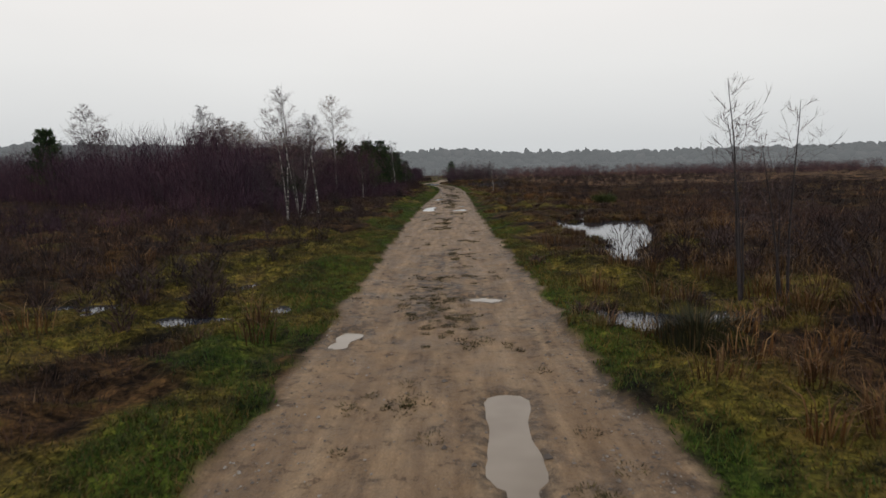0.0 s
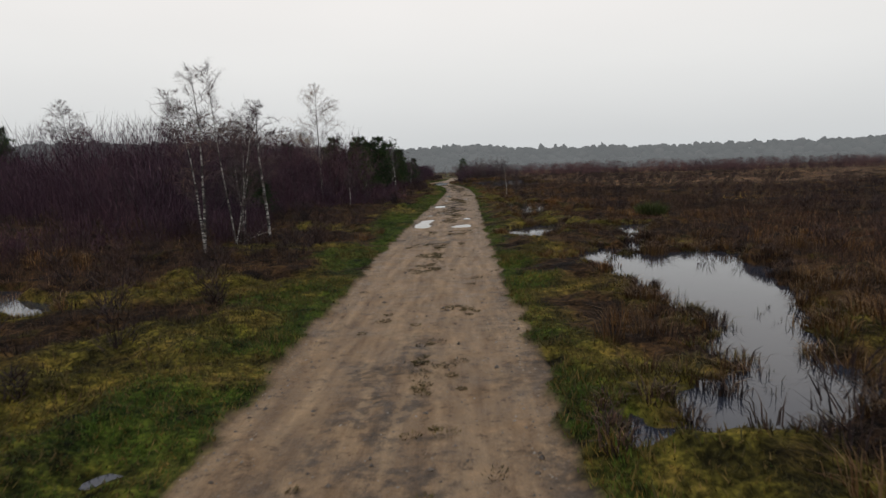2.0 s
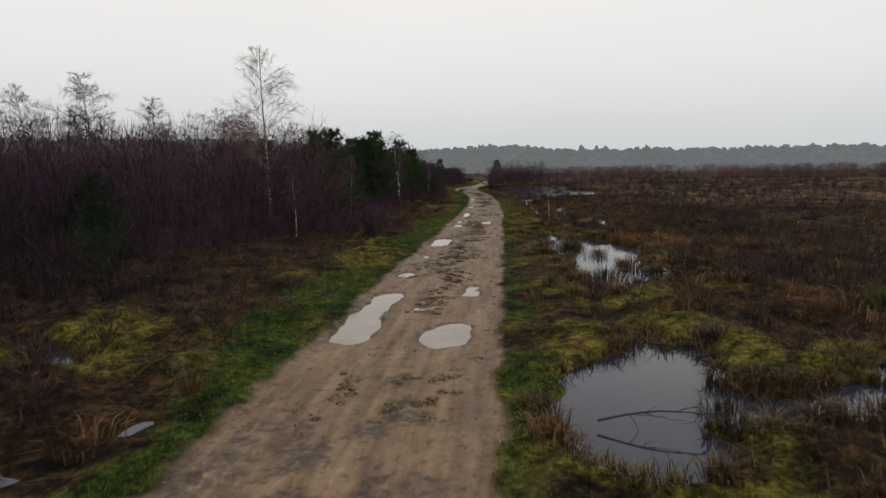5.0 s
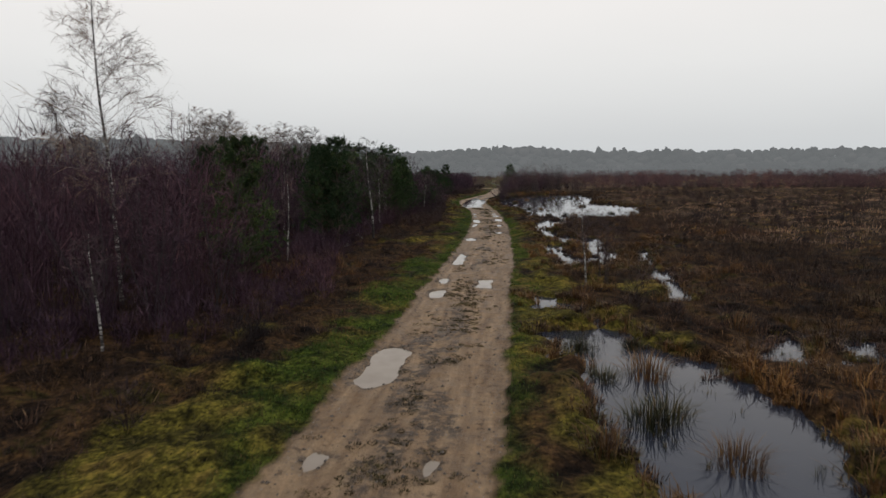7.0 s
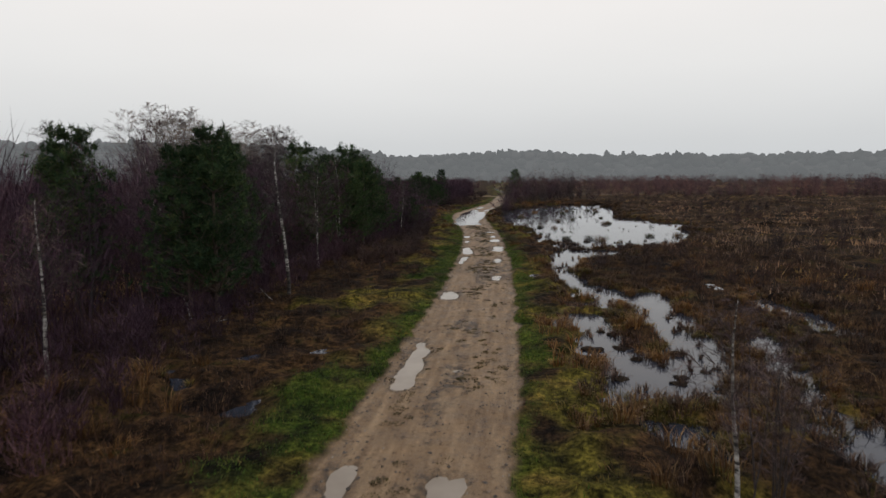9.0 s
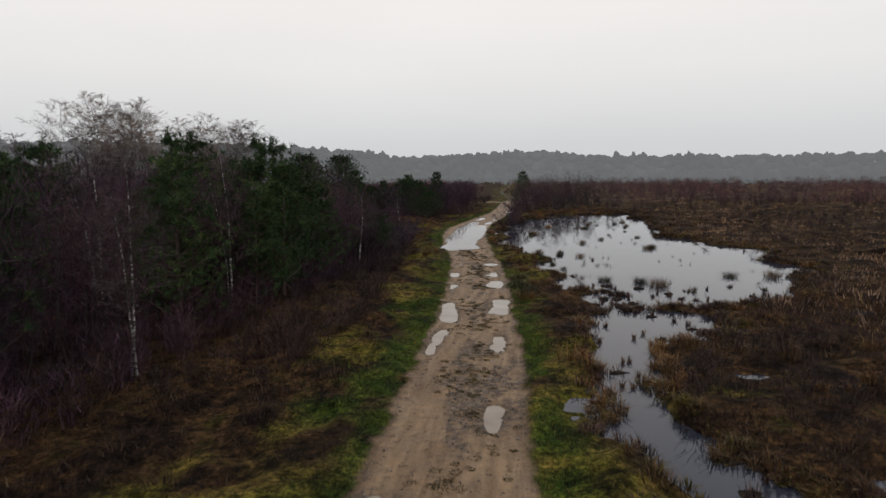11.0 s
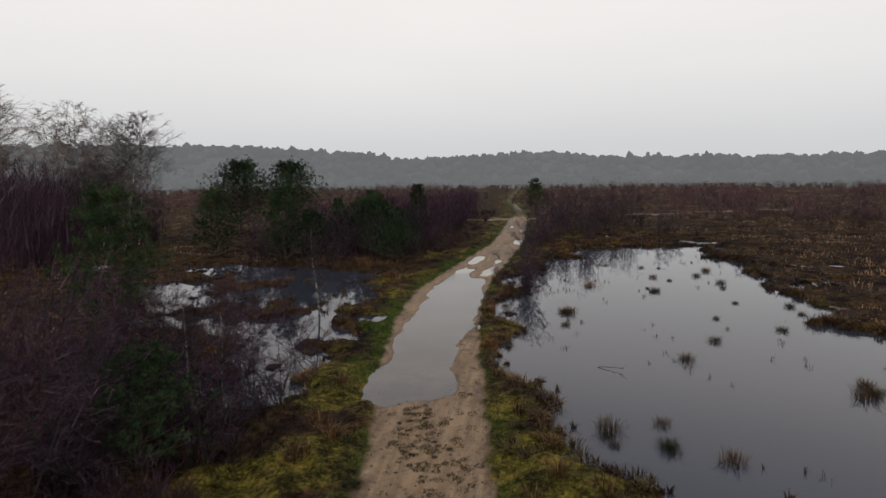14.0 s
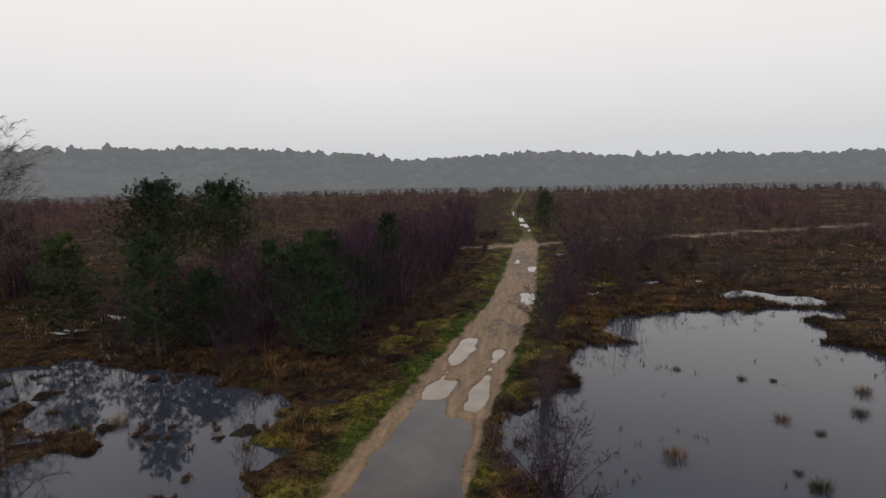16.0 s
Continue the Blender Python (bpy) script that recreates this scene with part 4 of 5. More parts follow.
def birch(seed, height, stems=1, limbs=22, twigs=9, spread=0.24, first=0.3, pale=True, white=True, droop=0.06, thick=0.011, lean=0.05, label="", lowtwig=0.010, twmat=None, lite=False):
    r2 = np.random.default_rng(seed)
    tree = new("birch_tree" if white else "bare_sapling")
    branch, crown = Wood(), Wood()
    for s in range(stems):
        trunk = Wood()
        off = r2.normal(0, 0.16, 3) * (stems > 1)
        off[2] = -0.1
        hh = height * (1 if s == 0 else r2.uniform(0.6, 0.95))
        way = np.array([r2.normal(0, lean * (1 + stems * 0.4)), r2.normal(0, lean * (1 + stems * 0.4)), 1.0])
        stem = wander(r2, off, way, hh + 0.1, 12, 0.03, 0.012)
        rads = thick * height * np.linspace(1, 0.10, 13) ** 0.9 * (1 if s == 0 else 0.8)
        trunk.limb(stem[::3] if lite else stem, rads[::3] if lite else rads, 5 if lite else 7)
        trunk.done("trunk" if stems == 1 else "stem", birch_bark if white else thicket_bark if lite else dark_bark, tree)
        for k in range(limbs):
            u = first + (0.97 - first) * (k + r2.random()) / limbs
            i = min(int(u * 12), 11)
            p = stem[i] + (stem[i + 1] - stem[i]) * (u * 12 - i)
            az = r2.uniform(0, 6.28)
            up = r2.uniform(0.5, 1.3)
            prof = math.sin(math.pi * min(1, (u - first) / (1 - first) * 0.72 + 0.24))
            ln = hh * spread * prof * r2.uniform(0.7, 1.25) + 0.12
            b = wander(r2, p, np.array([math.cos(az), math.sin(az), up]), ln, 5, 0.10, -droop)
            br = np.interp(u, (0, 1), (0.24, 0.15)) * thick * height * (1 - u * 0.7)
            branch.limb(b[::5] if lite else b, np.linspace(br, br * 0.22, 2 if lite else 6), 3 if lite else 4)
            for t in range(twigs):
                w = r2.uniform(0.15, 1.0)
                j = min(int(w * 5), 4)
                q = b[j] + (b[j + 1] - b[j]) * (w * 5 - j)
                d = (b[j + 1] - b[j]) / (ln / 5) + r2.normal(0, 0.62, 3)
                d /= np.linalg.norm(d)
                tl = ln * r2.uniform(0.22, 0.5) + 0.08
                mid = q + d * tl * 0.55
                end = mid + (d * 0.6 + (0, 0, -droop * 8)) * tl * 0.5
                sd = np.cross(d, r2.normal(0, 1, 3))
                sd /= np.linalg.norm(sd) + 1e-9
                crown.twig(q, mid, end, lowtwig, sd)
                for _ in range(1 if lite else 2):
                    d2 = d + r2.normal(0, 0.7, 3)
                    d2 /= np.linalg.norm(d2)
                    st = q + (mid - q) * r2.uniform(0.3, 1.0)
                    m2 = st + d2 * tl * 0.35
                    crown.twig(st, m2, m2 + (d2 * 0.5 + (0, 0, -droop * 6)) * tl * 0.35, lowtwig * 0.75, sd)
    branch.done("branchwork", thicket_bark if lite else dark_bark if not pale else bark_pale, tree)
    crown.done("crown", twmat or (pale_twig_mat if pale else twig_mat), tree)
    return tagged(tree, label, "tree")


bark_pale = bark("pale_limb_bark", (0.07, 0.055, 0.052), (0.20, 0.17, 0.155))


def pine(seed, height, whorls=9, per=6, spread=0.34, label="", bare=0.12):
    r2 = np.random.default_rng(seed)
    tree = new("pine_tree")
    trunk, branch = Wood(), Wood()
    stem = wander(r2, (0, 0, -0.1), np.array([r2.normal(0, 0.04), r2.normal(0, 0.04), 1.0]), height + 0.1, 10, 0.025, 0.02)
    trunk.limb(stem, 0.016 * height * np.linspace(1, 0.08, 11), 7)
    tips = [stem[-1]]
    for k in range(whorls):
        u = bare + (0.97 - bare) * (k + 0.4 * r2.random()) / whorls
        i = min(int(u * 10), 9)
        p = stem[i] + (stem[i + 1] - stem[i]) * (u * 10 - i)
        for m in range(per):
            az = 6.28 * m / per + r2.uniform(-0.5, 0.5) + k
            ln = height * spread * (1 - u) ** 0.75 * r2.uniform(0.6, 1.2) + 0.12 * height * 0.5
            b = wander(r2, p, np.array([math.cos(az), math.sin(az), r2.uniform(0.1, 0.6)]), ln, 5, 0.10, 0.10)
            branch.limb(b, np.linspace(0.006 * height * (1 - u) + 0.006, 0.004, 6), 4)
            for w in np.linspace(0.3, 1.0, 6):
                j = min(int(w * 5), 4)
                q = b[j] + (b[j + 1] - b[j]) * (w * 5 - j)
                side = r2.normal(0, 0.09, 3) * ln
                tips.append(q + side * (w < 0.95))
                if w > 0.5:
                    tips.append(q + r2.normal(0, 0.12, 3) * ln + (0, 0, 0.06 * ln))
    tips = np.array(tips)
    # brushes of needles round the shoots
    per_tip = 22
    n = len(tips) * per_tip
    base = np.repeat(tips, per_tip, 0) + r2.normal(0, 0.03, (n, 3))
    way = r2.normal(0, 1, (n, 3)) + (0, 0, 0.7)
    way /= np.linalg.norm(way, axis=1)[:, None]
    sd = np.cross(way, r2.normal(0, 1, (n, 3)))
    sd /= np.linalg.norm(sd, axis=1)[:, None] + 1e-9
    ln = r2.uniform(0.09, 0.2, n)[:, None] * (0.7 + height * 0.09)
    v = np.stack([base - sd * 0.012, base + sd * 0.012, base + way * ln], 1).reshape(-1, 3)
    trunk.done("trunk", pine_bark, tree)
    branch.done("branchwork", pine_bark, tree)
    link_mesh("needles", v, np.arange(n * 3).reshape(n, 3), needle_mat, tree)
    return tagged(tree, label, "tree")


def stand(tree, x, y, turn=0.0, scale=1.0, label=""):
    tree.matrix_basis = Matrix.Translation((x, y, max(ground_z(x, y), WATER - 0.05))) @ Matrix.Rotation(turn, 4, "Z") @ Matrix.Scale(scale, 4)
    return tagged(tree, label)


def again(tree, x, y, turn, scale, label=""):
    m = Matrix.Translation((x, y, max(ground_z(x, y), WATER - 0.05))) @ Matrix.Rotation(turn, 4, "Z") @ Matrix.Scale(scale, 4)
    ob = copy_thing(tree, m)
    ob.matrix_basis = m
    return tagged(ob, label)


# the tall birch beside the track
stand(birch(1, 8.4, 1, 66, 17, 0.20, 0.30, True, True, 0.09, 0.0085, 0.03, lowtwig=0.011), -8.5, 48.7, 0, 0.94, label="tall bare silver birch with white trunk and fine drooping twigs")
# birches by the first thicket
clump = birch(2, 5.7, 4, 30, 12, 0.17, 0.30, False, True, -0.01, 0.0052, 0.035, lowtwig=0.009)
stand(clump, -6.15, 27.2, 0, 1, "many-stemmed bare birch with dark purple twigs at the thicket edge")
slim = birch(3, 4.5, 1, 36, 12, 0.18, 0.4, False, True, 0.05, 0.0125, 0.03)
stand(slim, -5.75, 29.1, 0, 1, "slender white-stemmed bare birch at the thicket edge")
mid = birch(4, 4.8, 2, 32, 12, 0.16, 0.3, False, True, 0.03, 0.008, 0.03)
stand(mid, -5.85, 24.4, 1, 0.95, "twin-stemmed bare birch with patchy white bark")
far_birch = birch(5, 8.0, 2, 74, 17, 0.22, 0.22, False, True, 0.10, 0.008, 0.05, lowtwig=0.017)
stand(far_birch, -20.5, 54.0, 0, 1, "bare silver birch standing above the thicket")
broad = birch(8, 8.0, 3, 46, 15, 0.26, 0.2, True, True, 0.05, 0.0065, 0.05, lowtwig=0.019)
stand(broad, -36.0, 110.0, 2.6, 1.2, "spreading many-stemmed bare birch with pale grey-purple twigs")
BIRCHES = ((far_birch, -46, 80, 1.3, 1.45), (far_birch, -24, 66, 2.6, 1.0), (slim, -17, 56, 0.5, 0.95), (slim, -18.5, 57.5, 2.0, 1.0),
           (slim, -5.35, 64.0, 1.2, 1.12), (mid, -6.3, 69.1, 2.2, 0.9), (mid, -6.9, 74.7, 0.4, 0.95), (slim, -6.8, 56.0, 3.0, 0.75), (slim, -5.6, 83.3, 4.0, 0.72),
           (broad, -30.6, 117.3, 0.3, 1.32), (broad, -28.0, 116.2, 1.8, 1.2), (broad, -29.3, 119.0, 3.3, 1.3), (broad, -32.5, 118.2, 5.3, 1.3), (broad, -37.0, 116.5, 4.4, 1.5), (broad, -39.5, 114.5, 5.1, 1.6), (broad, -42.0, 117.5, 2.1, 1.6), (broad, -44.5, 115.5, 0.1, 1.5), (broad, -34.5, 120.0, 0.9, 1.0),
           (slim, -7.15, 99.15, 0.9, 0.76), (slim, -6.9, 90.1, 2.8, 0.62), (slim, -6.1, 90.2, 5.0, 0.5), (slim, -7.0, 123.1, 1.1, 0.6), (slim, -17.9, 120.5, 2.0, 0.45), (slim, -14.0, 119.5, 3.1, 0.5),
           (slim, -5.9, 44.4, 2.0, 0.5), (slim, -6.8, 29.6, 1.0, 0.6), (far_birch, -40, 96, 2.0, 1.1), (far_birch, -26, 88, 0.0, 0.8), (far_birch, -20, 96, 4.0, 0.75), (mid, -9, 72, 1, 1.1), (mid, -11, 66, 2, 1.2))
for src, x, y, turn, s in BIRCHES:
    again(src, x, y, turn, s)
# bare saplings
sapling = birch(6, 3.1, 9, 14, 6, 0.14, 0.25, False, False, -0.03, 0.0055, 0.026, lowtwig=0.007)
stand(sapling, 4.6, 53.2, 0.7, 0.8, "leafless upright sapling with many thin dark stems in dead grass")
tall_sapling = birch(16, 3.0, 3, 20, 5, 0.16, 0.36, False, False, -0.05, 0.0085, 0.028, lowtwig=0.006)
stand(tall_sapling, 4.22, 10.35, 0.4, 1.0, "tall leafless sapling with three dark upright stems in dead grass")
again(tall_sapling, 4.62, 10.3, 2.4, 0.86)
bushy = birch(7, 2.4, 7, 14, 8, 0.24, 0.12, False, False, 0.0, 0.007, 0.16, lowtwig=0.010, twmat=thicket_mat)
stand(bushy, 0.55, 103.6, 0, 1.0, "bare purple-twigged birch bush on the flooded bank")
SAPLINGS = ((slim, 3.95, 52.4, 0.7, 0.58), (bushy, 0.6, 109.3, 1.0, 0.7), (sapling, 0.6, 111.2, 2.0, 0.95), (sapling, 0.7, 115.4, 4.0, 0.95), (sapling, 0.5, 107.6, 3.0, 0.7),
            (bushy, -8.0, 94.0, 3.0, 1.1), (bushy, -6.6, 92.3, 2.0, 0.9), (bushy, -4.9, 90.5, 1.0, 1.0), (bushy, -9.5, 91.5, 5.0, 1.3), (bushy, -4.9, 87.5, 4.0, 0.9), (bushy, -5.6, 88.8, 0.5, 1.1), (bushy, -7.4, 90.8, 1.5, 1.2), (bushy, -8.6, 88.9, 2.5, 1.3), (bushy, -5.9, 93.8, 3.5, 0.8), (bushy, -10.2, 94.2, 0.1, 1.1), (bushy, -11.6, 90.4, 1.1, 1.4), (bushy, -6.4, 86.2, 2.1, 1.2), (bushy, -7.9, 84.6, 3.1, 1.3), (bushy, -9.3, 97.0, 4.1, 0.8), (bushy, 0.45, 103.3, 2.2, 0.9), (bushy, 0.9, 116.2, 0.4, 1.1), (bushy, 1.2, 119.0, 1.4, 1.2), (bushy, 1.6, 122.0, 2.4, 1.3), (bushy, 1.4, 125.6, 3.4, 1.4), (bushy, 2.8, 129.6, 4.4, 1.7), (bushy, 4.0, 133.0, 5.4, 1.6), (bushy, 6.2, 131.5, 0.9, 1.3))
for src, x, y, turn, s in SAPLINGS:
    again(src, x, y, turn, s)
for k in range(26):
    again(sapling if k % 2 else bushy, 1.8 + 11 * rng.random() ** 1.5, 124 + 20 * rng.random(), rng.uniform(0, 6.28), rng.uniform(0.7, 1.5), "leafless birch sapling among rushes beyond the pool")

# pines
pine_a = pine(11, 5.0, 11, 7, 0.42, bare=0.06)
stand(pine_a, -7.8, 79.0, 0, 1.05, "bushy dark green Scots pine among bare birches")
pine_b = pine(12, 5.0, 11, 6, 0.33, bare=0.10)
stand(pine_b, -6.5, 61.7, 0, 1.0, "open-crowned young Scots pine above the thicket")
pine_c = pine(13, 6.6, 15, 12, 0.66, bare=0.12)
stand(pine_c, -25.6, 129.0, 0, 1.0, "broad dark Scots pine standing on open heath")
bush_pine = pine(14, 3.4, 9, 9, 0.75, bare=0.0)
stand(bush_pine, -8.8, 115.0, 0, 1.0, "low spreading dark green pine bush beside the track")
PINES = ((bush_pine, -7.4, 112.4, 1, 0.7), (bush_pine, -10.8, 117.5, 2, 1.05), (bush_pine, -12.6, 113.5, 4, 0.85), (bush_pine, -8.2, 119.5, 5, 0.8), (bush_pine, -5.9, 87.0, 2, 0.6), (pine_a, -7.0, 82.5, 2.2, 0.7), (pine_a, -9.8, 77.0, 0.3, 1.1), (pine_a, -6.9, 76.0, 5.3, 0.75), (pine_c, -20.9, 129.3, 2, 0.97), (pine_a, -19.6, 114.2, 3, 0.9), (pine_b, -6.3, 51.3, 1.0, 0.9), (pine_b, -7.2, 61.6, 3.2, 0.92), (pine_a, -6.8, 79.6, 2.0, 0.88), (pine_b, -6.4, 77.0, 4.2, 0.86), (pine_b, -10.5, 61.4, 5.0, 1.0),
         (pine_a, -9.4, 80.5, 4.0, 0.9), (pine_a, -11.8, 94.2, 0.6, 0.95), (pine_a, -14.0, 112, 1.6, 0.9), (pine_b, -10.6, 119.5, 3.6, 0.78),
         (pine_b, -8.7, 126.8, 3.9, 0.85), (pine_a, -11.0, 123, 1.9, 0.75), (pine_b, -13.5, 121, 2.9, 0.7), (pine_a, -9.9, 39.5, 0.9, 0.46), (pine_a, -11.2, 41.0, 2.9, 0.5), (pine_a, -8.8, 37.6, 4.9, 0.36), (pine_b, -36, 56, 0.4, 1.3), (pine_b, -33, 52, 1.4, 1.2),
         (pine_a, -8.6, 66.5, 3, 0.95), (pine_b, -10, 70, 3, 1.0), (pine_a, -7.6, 73.0, 1, 0.8), (pine_a, 1.2, 158, 1, 0.9), (pine_b, -9.0, 84.5, 2, 0.85), (pine_a, -14, 76, 2, 1.0), (pine_a, -12, 86, 5, 0.9), (pine_b, -16.5, 68, 5, 1.0))
for src, x, y, turn, s in PINES:
    again(src, x, y, turn, s)

# the thicket: near shrubs one by one, the rest as one mass
shrubs = []
for k in range(3):
    s = birch(20 + k, 4.4, 5, 15, 8, 0.2, 0.14, False, False, 0.0, 0.0045, 0.07, lowtwig=0.011, twmat=thicket_mat, lite=True)
    s.name = "thicket_shrub"
    stand(s, -8.5 - k, 33 + 6 * k, k, 1.0, "dense leafless purple-brown birch shrub in the thicket")
    shrubs.append(s)


made = 0
while made < 280:
    y = 22 + 120 * rng.random() if made % 4 else 66 + 22 * rng.random()
    if 93 < y < 110 and rng.random() < 0.95:
        continue
    x = centre(y) - thicket_edge(y) - 7 * rng.random() ** 1.3
    if y < thicket_start(x):
        continue
    if float(pool_depth(np.array([x]), np.array([y]))[0]) > -0.2:
        continue
    again(shrubs[made % 3], x, y, rng.uniform(0, 6.28), rng.uniform(0.55, 1.05) * (0.62 if y > 86 else 0.8 if y < 30 else 1.0))
    made += 1


def brush(x, y, height, count, width, lean):
    """Bare bushes: a few stems and a rounded haze of short twigs."""
    i = np.repeat(np.arange(len(x)), count)
    n = len(i)
    ang = rng.uniform(0, 6.28, n)
    h = height[i]
    gz = lay(x, y)[0][i] - 0.1
    stem = rng.random(n) < 0.12
    lift = 0.08 + 0.82 * rng.random(n) ** 0.8
    girth = 0.30 * h * np.sqrt(np.clip(np.sin(np.pi * np.clip(lift * 0.85 + 0.12, 0, 1)), 0.05, 1))
    r = np.where(stem, 0.10 * h * rng.random(n), girth * np.sqrt(rng.random(n)))
    low = np.where(stem, 0.0, lift * h)
    tall = np.where(stem, h * rng.uniform(0.35, 0.62, n), h * rng.uniform(0.07, 0.16, n) + 0.10)
    slant = np.where(stem, rng.uniform(0, 0.22, n), rng.uniform(0.1, lean * 3, n))
    return spikes(x[i] + np.cos(ang) * r, y[i] + np.sin(ang) * r, gz + low, tall, width * np.where(stem, 0.9, rng.uniform(0.5, 1.1, n)), slant, ang + rng.normal(0, 0.9, n))


n = 5400
y = 22 + 190 * rng.random(n) ** 1.1
x = centre(y) - thicket_edge(np.minimum(y, 146)) - 1.2 - (20 + 0.6 * y) * rng.random(n)
keep = (y > thicket_start(x)) & ~((y > 90) & (y < 124) & (x > -24)) & ~((y > 104) & (x < -16)) & (pool_depth(x, y) < -0.3)
x, y = x[keep], y[keep]
v, f = brush(x, y, rng.uniform(2.6, 5.2, len(x)) * np.where(y > 100, 0.62, np.where(y < 34, 0.7, 1.0)), 180, 0.026, 0.3)
n = 420
y2 = rng.uniform(113, 152, n)
x2 = centre(y2) - 5.0 - 11 * rng.random(n)
v2, f2 = brush(x2, y2, rng.uniform(1.8, 3.3, n), 180, 0.026, 0.3)
v, f = np.concatenate([v, v2]), np.concatenate([f, f2 + len(v)])
n = 75
x2, y2 = rng.uniform(-42, -28, n), rng.uniform(103, 124, n)
v2, f2 = brush(x2, y2, rng.uniform(3.0, 7.0, n), 420, 0.03, 0.3)
v, f = np.concatenate([v, v2]), np.concatenate([f, f2 + len(v)])
n = 620
y2 = 20 + 72 * rng.random(n)
x2 = centre(y2) - thicket_edge(y2) + 1.6 - 3.2 * rng.random(n)
v2, f2 = brush(x2, y2, rng.uniform(0.5, 1.3, n), 130, 0.016, 0.4)
v, f = np.concatenate([v, v2]), np.concatenate([f, f2 + len(v)])
stuff("thicket", v, f, thicket_mat, "dense dark purple-brown birch thicket", "thicket")
# young growth beyond the crossing and along the foot of the moor
n = 4600
y = 140 + 125 * rng.random(n) ** 1.3
x = rng.uniform(-1, 1, n) * (30 + 0.55 * y)
keep = (np.abs(x + 2.5 + (y - 155) * 0.08) > 1.8) & (fbm(x / 22, y / 16, 91) + 0.35 * (rng.random(len(x)) < 0.08) > 0.0) & off_side_track(x, y) & (pool_depth(x, y) < -1.0) & (y > 150 - 0.25 * np.abs(x))
x, y = x[keep], y[keep]
v, f = brush(x, y, rng.uniform(1.0, 3.4, len(x)), 120, 0.042, 0.35)
stuff("young_birch_scrub", v, f, scrub_mat, "scattered purple-brown birch scrub on the far moor", "thicket")

n = 1500
a2 = rng.uniform(-1.15, 1.15, n)
r2_ = rng.uniform(235, 322, n)
x, y = np.sin(a2) * r2_, 60 + np.cos(a2) * r2_
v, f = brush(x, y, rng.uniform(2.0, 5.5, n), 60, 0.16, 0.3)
# these trees take the ridge's grey glow in place of mist
stuff("far_woods", v, f, hazed_ridge_mat, "bare trees at the foot of the ridge, greyed by the haze glow", "trees")

# taller dark heather bushes standing out of the moor
n = 3600
y = 8 + 150 * rng.random(n) ** 1.2
x = centre(y) + np.where(rng.random(n) < 0.6, 3.0 + (16 + 0.3 * y) * rng.random(n), -3.4 - np.where(y < 60, 24, 6) * rng.random(n) ** 1.3)
z, tr, tu, mo, mu, po, pd_ = lay(x, y)
keep = (po < -0.25) & (vnoise(x / 5, y / 5, 87) > -0.05)
x, y = x[keep], y[keep]
v, f = brush(x, y, rng.uniform(0.35, 0.95, len(x)), 120, 0.02, 0.5)
stuff("heather_bushes", v, f, bush_mat, "dark purple-brown bushes of old heather", "heather")

# gorse beside the middle pool
n = 700
ang, rr = rng.uniform(0, 6.28, n), np.sqrt(rng.random(n)) * 0.55
v, f = spikes(8.3 + np.cos(ang) * rr, 33.6 + np.sin(ang) * rr, 0.1 + 0.45 * rng.random(n) * (1 - rr), rng.uniform(0.15, 0.4, n), np.full(n, 0.03), rng.uniform(0.2, 1.0, n), ang)
tagged(link_mesh("gorse_bush", v, f, gorse_mat), "small dark green gorse bush among heather", "bush")
n = 500
ang, rr = rng.uniform(0, 6.28, n), np.sqrt(rng.random(n)) * 0.42
v, f = strands(2.75 + np.cos(ang) * rr, 8.6 + np.sin(ang) * rr, 0.02 + 0 * rr, rng.uniform(0.2, 0.5, n), np.full(n, 0.014), rng.uniform(0.1, 0.7, n), ang)
tagged(link_mesh("rush_clump", v, f, rush_mat), "dark green soft rush clump on the grassy verge", "rushes")

# stones and clods on the track
def pebbles(n, y0, y1, power, smin, smax, mat, name, label, edge):
    x, y = scatter(n, -1.5, 1.5, y0, y1, power)
    z, tr, tu, mo, mu, po, pd_ = lay(x, y)
    d = np.abs(x - centre(y))
    prefer = np.exp(-((d - half_width(y) + 0.15) / 0.3) ** 2) if edge else mu
    keep = (tr > 0.5) & (rng.random(n) < 0.12 + 0.88 * prefer) & (z > WATER) & (edge | (rng.random(n) < 0.12 + 0.88 * smooth(30, 44, y)))
    x, y, z = x[keep], y[keep], z[keep]
    n = len(x)
    octa = np.array([(1, 0, 0), (0, 1, 0), (-1, 0, 0), (0, -1, 0), (0, 0, 0.7), (0, 0, -0.7)], float)
    of = np.array([(0, 1, 4), (1, 2, 4), (2, 3, 4), (3, 0, 4), (1, 0, 5), (2, 1, 5), (3, 2, 5), (0, 3, 5)])
    s = smin + (smax - smin) * rng.random(n) ** 2.5
    v = octa[None] * (1 + 0.35 * rng.standard_normal((n, 6, 1)).clip(-1.5, 1.5)) * s[:, None, None]
    th = rng.uniform(0, 6.28, n)
    c_, s_ = np.cos(th)[:, None], np.sin(th)[:, None]
    v = np.stack([v[..., 0] * c_ - v[..., 1] * s_, v[..., 0] * s_ + v[..., 1] * c_, v[..., 2]], -1) + np.stack([x, y, z + s * 0.2], -1)[:, None]
    f = (of[None] + np.arange(n)[:, None, None] * 6).reshape(-1, 3)
    stuff(name, v.reshape(-1, 3), f, mat, label, "gravel")


pebbles(26000, 4.6, 75, 1.4, 0.005, 0.017, stone_mat, "gravel", "loose flint gravel along the edges of the track", True)
pebbles(34000, 4.6, 100, 1.0, 0.008, 0.034, clod_mat, "mud_clods", "dark wet clods churned up along the track", False)


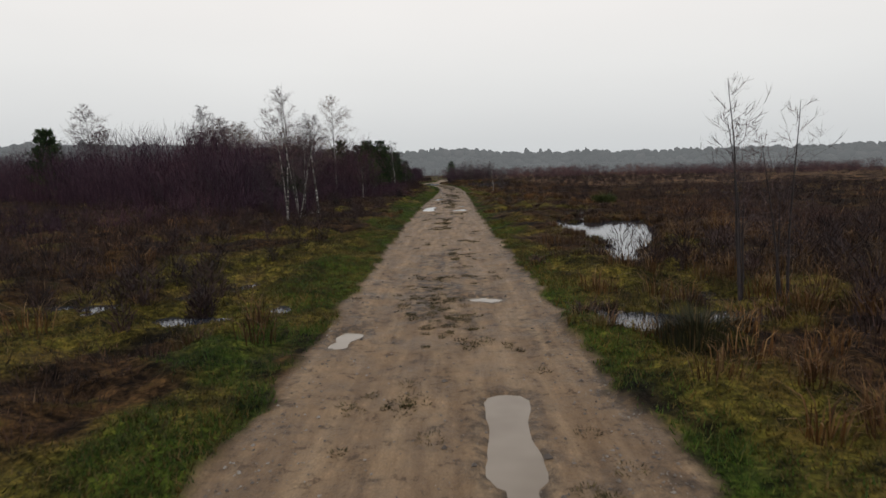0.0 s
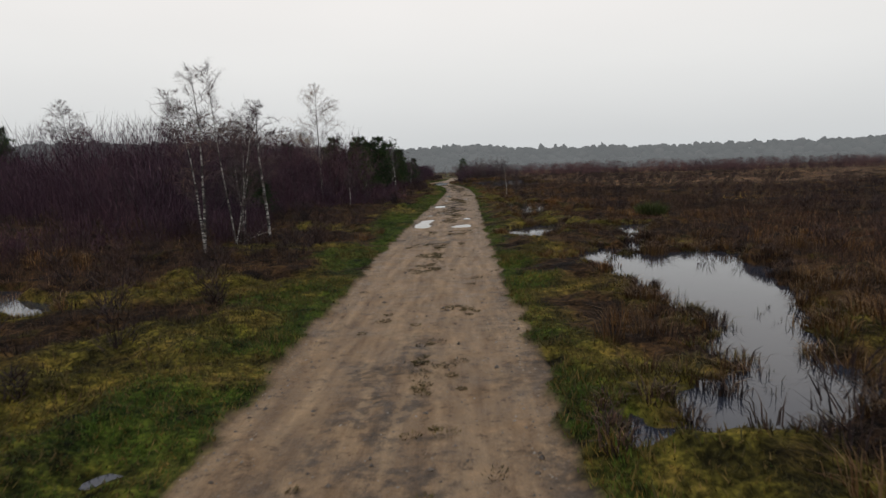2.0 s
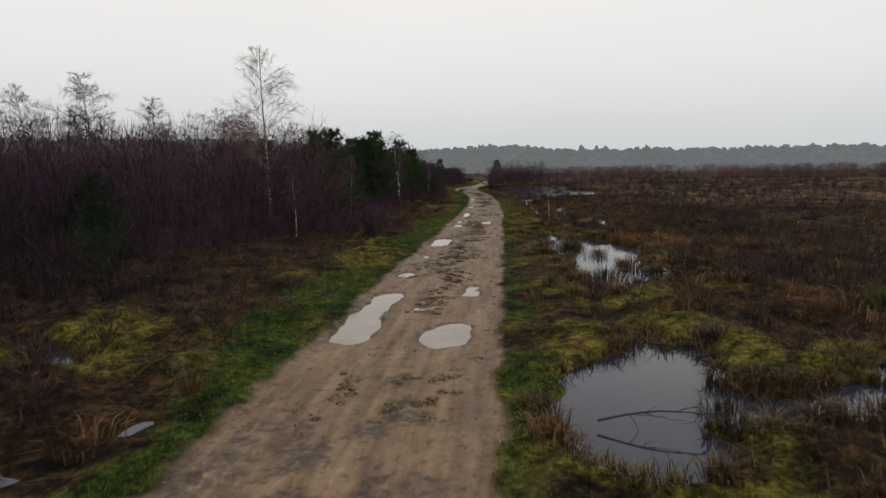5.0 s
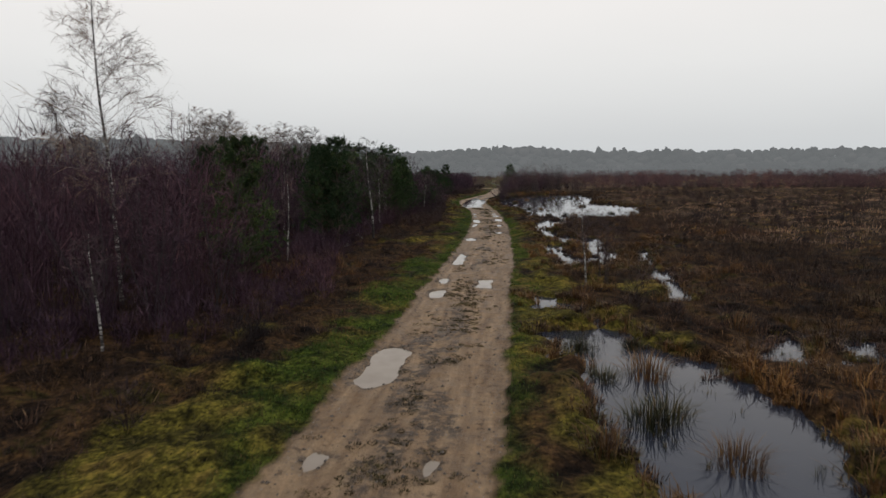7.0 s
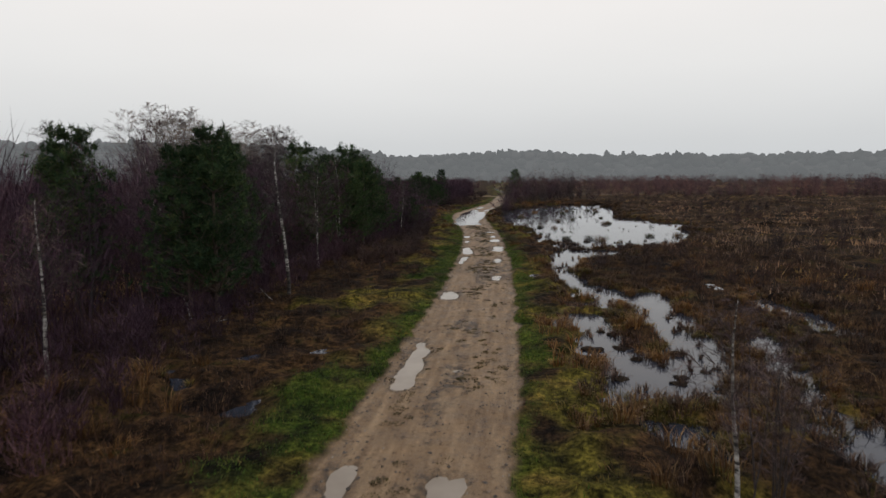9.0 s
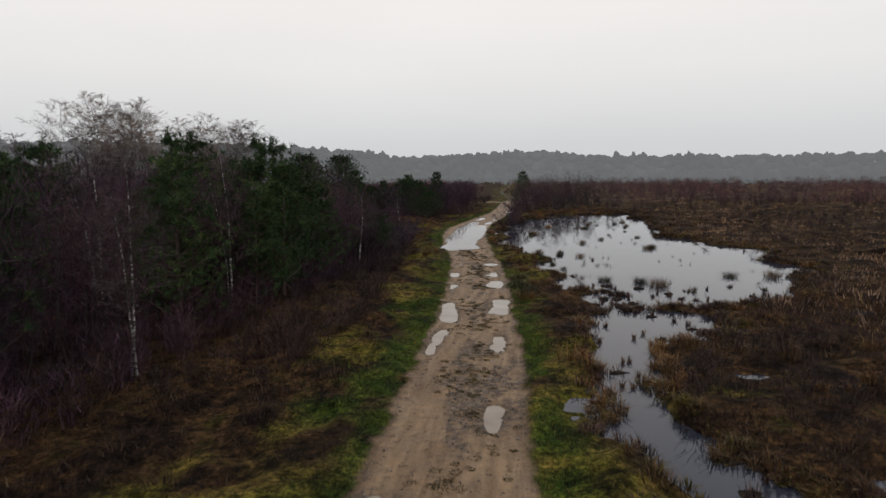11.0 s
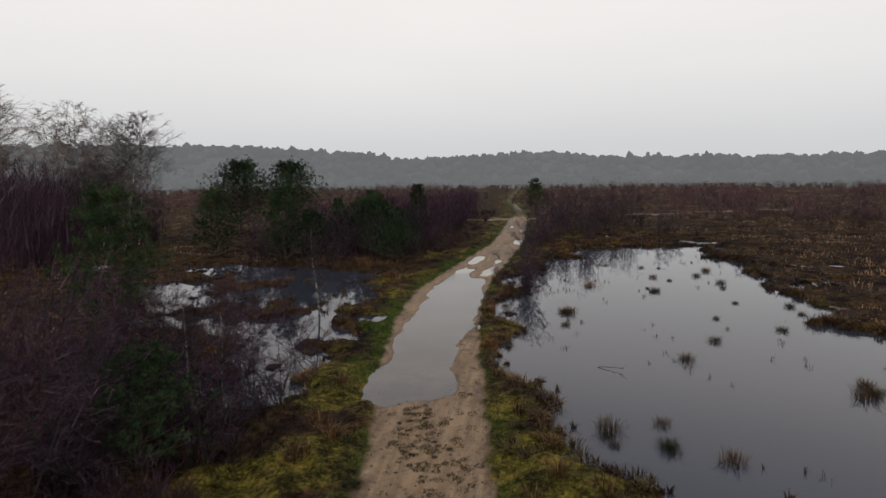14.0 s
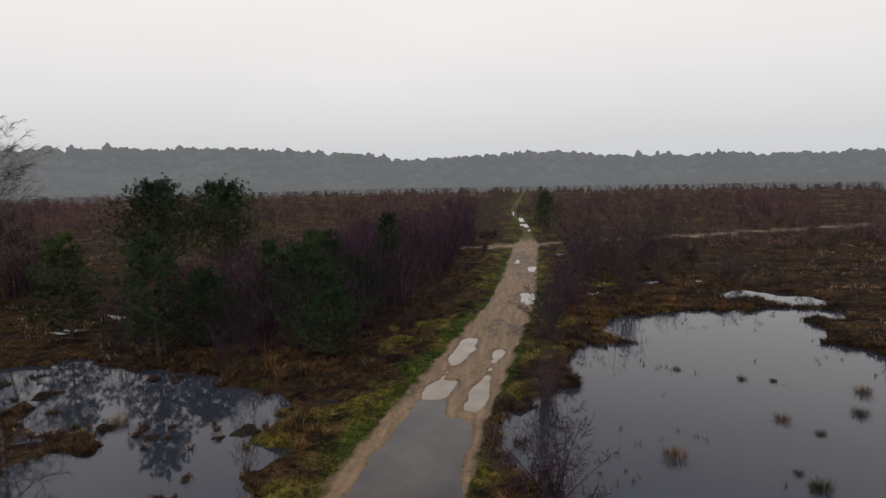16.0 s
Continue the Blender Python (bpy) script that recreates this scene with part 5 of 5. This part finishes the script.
# ---------------------------------------------------------------- fallen wood and a stake
def fallen(seed, start, way, length, thick, mat, label, forks=3):
    r2 = np.random.default_rng(seed)
    w = Wood()
    b = wander(r2, start, np.array(way, float), length, 7, 0.10, 0.0)
    w.limb(b, np.linspace(thick, thick * 0.4, 8), 6)
    for k in range(forks):
        i = 2 + int(r2.integers(0, 5))
        d = b[i + 1 if i < 7 else 7] - b[i] + r2.normal(0, 0.06, 3)
        w.limb(wander(r2, b[i], d / (np.linalg.norm(d) + 1e-9), length * r2.uniform(0.2, 0.45), 4, 0.18, 0.02), np.linspace(thick * 0.45, thick * 0.12, 5), 5)
    return tagged(w.done("fallen_branch", mat, None), label, "branch")


fallen(1, (-6.4, 60.6, 0.02), (0.9, -0.5, 0.12), 1.1, 0.028, birch_bark, "broken white birch branch lying on brown bracken")
fallen(2, (-7.0, 61.2, 0.0), (-0.25, 0.1, 1.0), 0.75, 0.03, birch_bark, "snapped white birch stump leaning in the bracken", 1)
fallen(3, (2.5, 29.3, 0.05), (0.9, 0.25, 0.25), 1.1, 0.014, dark_bark, "bare dead branch reaching over the pool", 6)
fallen(4, (2.5, 94.1, WATER + 0.005), (0.95, -0.3, 0.03), 0.7, 0.010, dark_bark, "thin dead branch floating on the pool", 5)
fallen(5, (-6.3, 28.3, 0.12), (0.8, 0.5, 0.3), 0.8, 0.02, dead_wood, "grey dead branch at the foot of the birches", 2)
fallen(6, (-5.6, 63.4, 0.08), (-0.5, -0.4, 0.6), 0.7, 0.016, birch_bark, "thin broken birch stem leaning beside a trunk", 1)
post = Wood()
post.limb([(14.0, 90.6, -0.3), (14.0, 90.6, 0.1), (14.02, 90.6, 0.38), (14.02, 90.6, 0.40)], [0.05, 0.05, 0.047, 0.02], 8)
tagged(post.done("wooden_stake", dark_bark, None), "short dark wooden stake standing in the pool", "post")

# weeds and churned crumbs in the crown of the track
n = 3600
y = 4.6 + 92 * rng.random(n) ** 1.2
d = rng.normal(0.05, 0.42, n)
x = centre(y) + d
z, tr, tu, mo, mu, po, pd_ = lay(x, y)
keep = (pd_ < -0.12) & (tr > 0.4) & (fbm(x / 0.7, y / 1.4, 92) + 0.1 * rng.standard_normal(n) > 0.08)
x, y = x[keep], y[keep]
i, bx, by, ang, r = clumped(x, y, 80, rng.uniform(0.04, 0.13, len(x)))
keep = rng.random(len(i)) < 0.9
i, bx, by, ang = i[keep], bx[keep], by[keep], ang[keep]
v, f = spikes(bx, by, lay(bx, by)[0] - 0.004, rng.uniform(0.008, 0.03, len(i)), 0.010 + 0.00012 * by, rng.uniform(0.4, 1.8, len(i)), ang)
stuff("track_weeds", v, f, weed_mat, "dark trodden moss and weeds on the crown of the track", "moss")
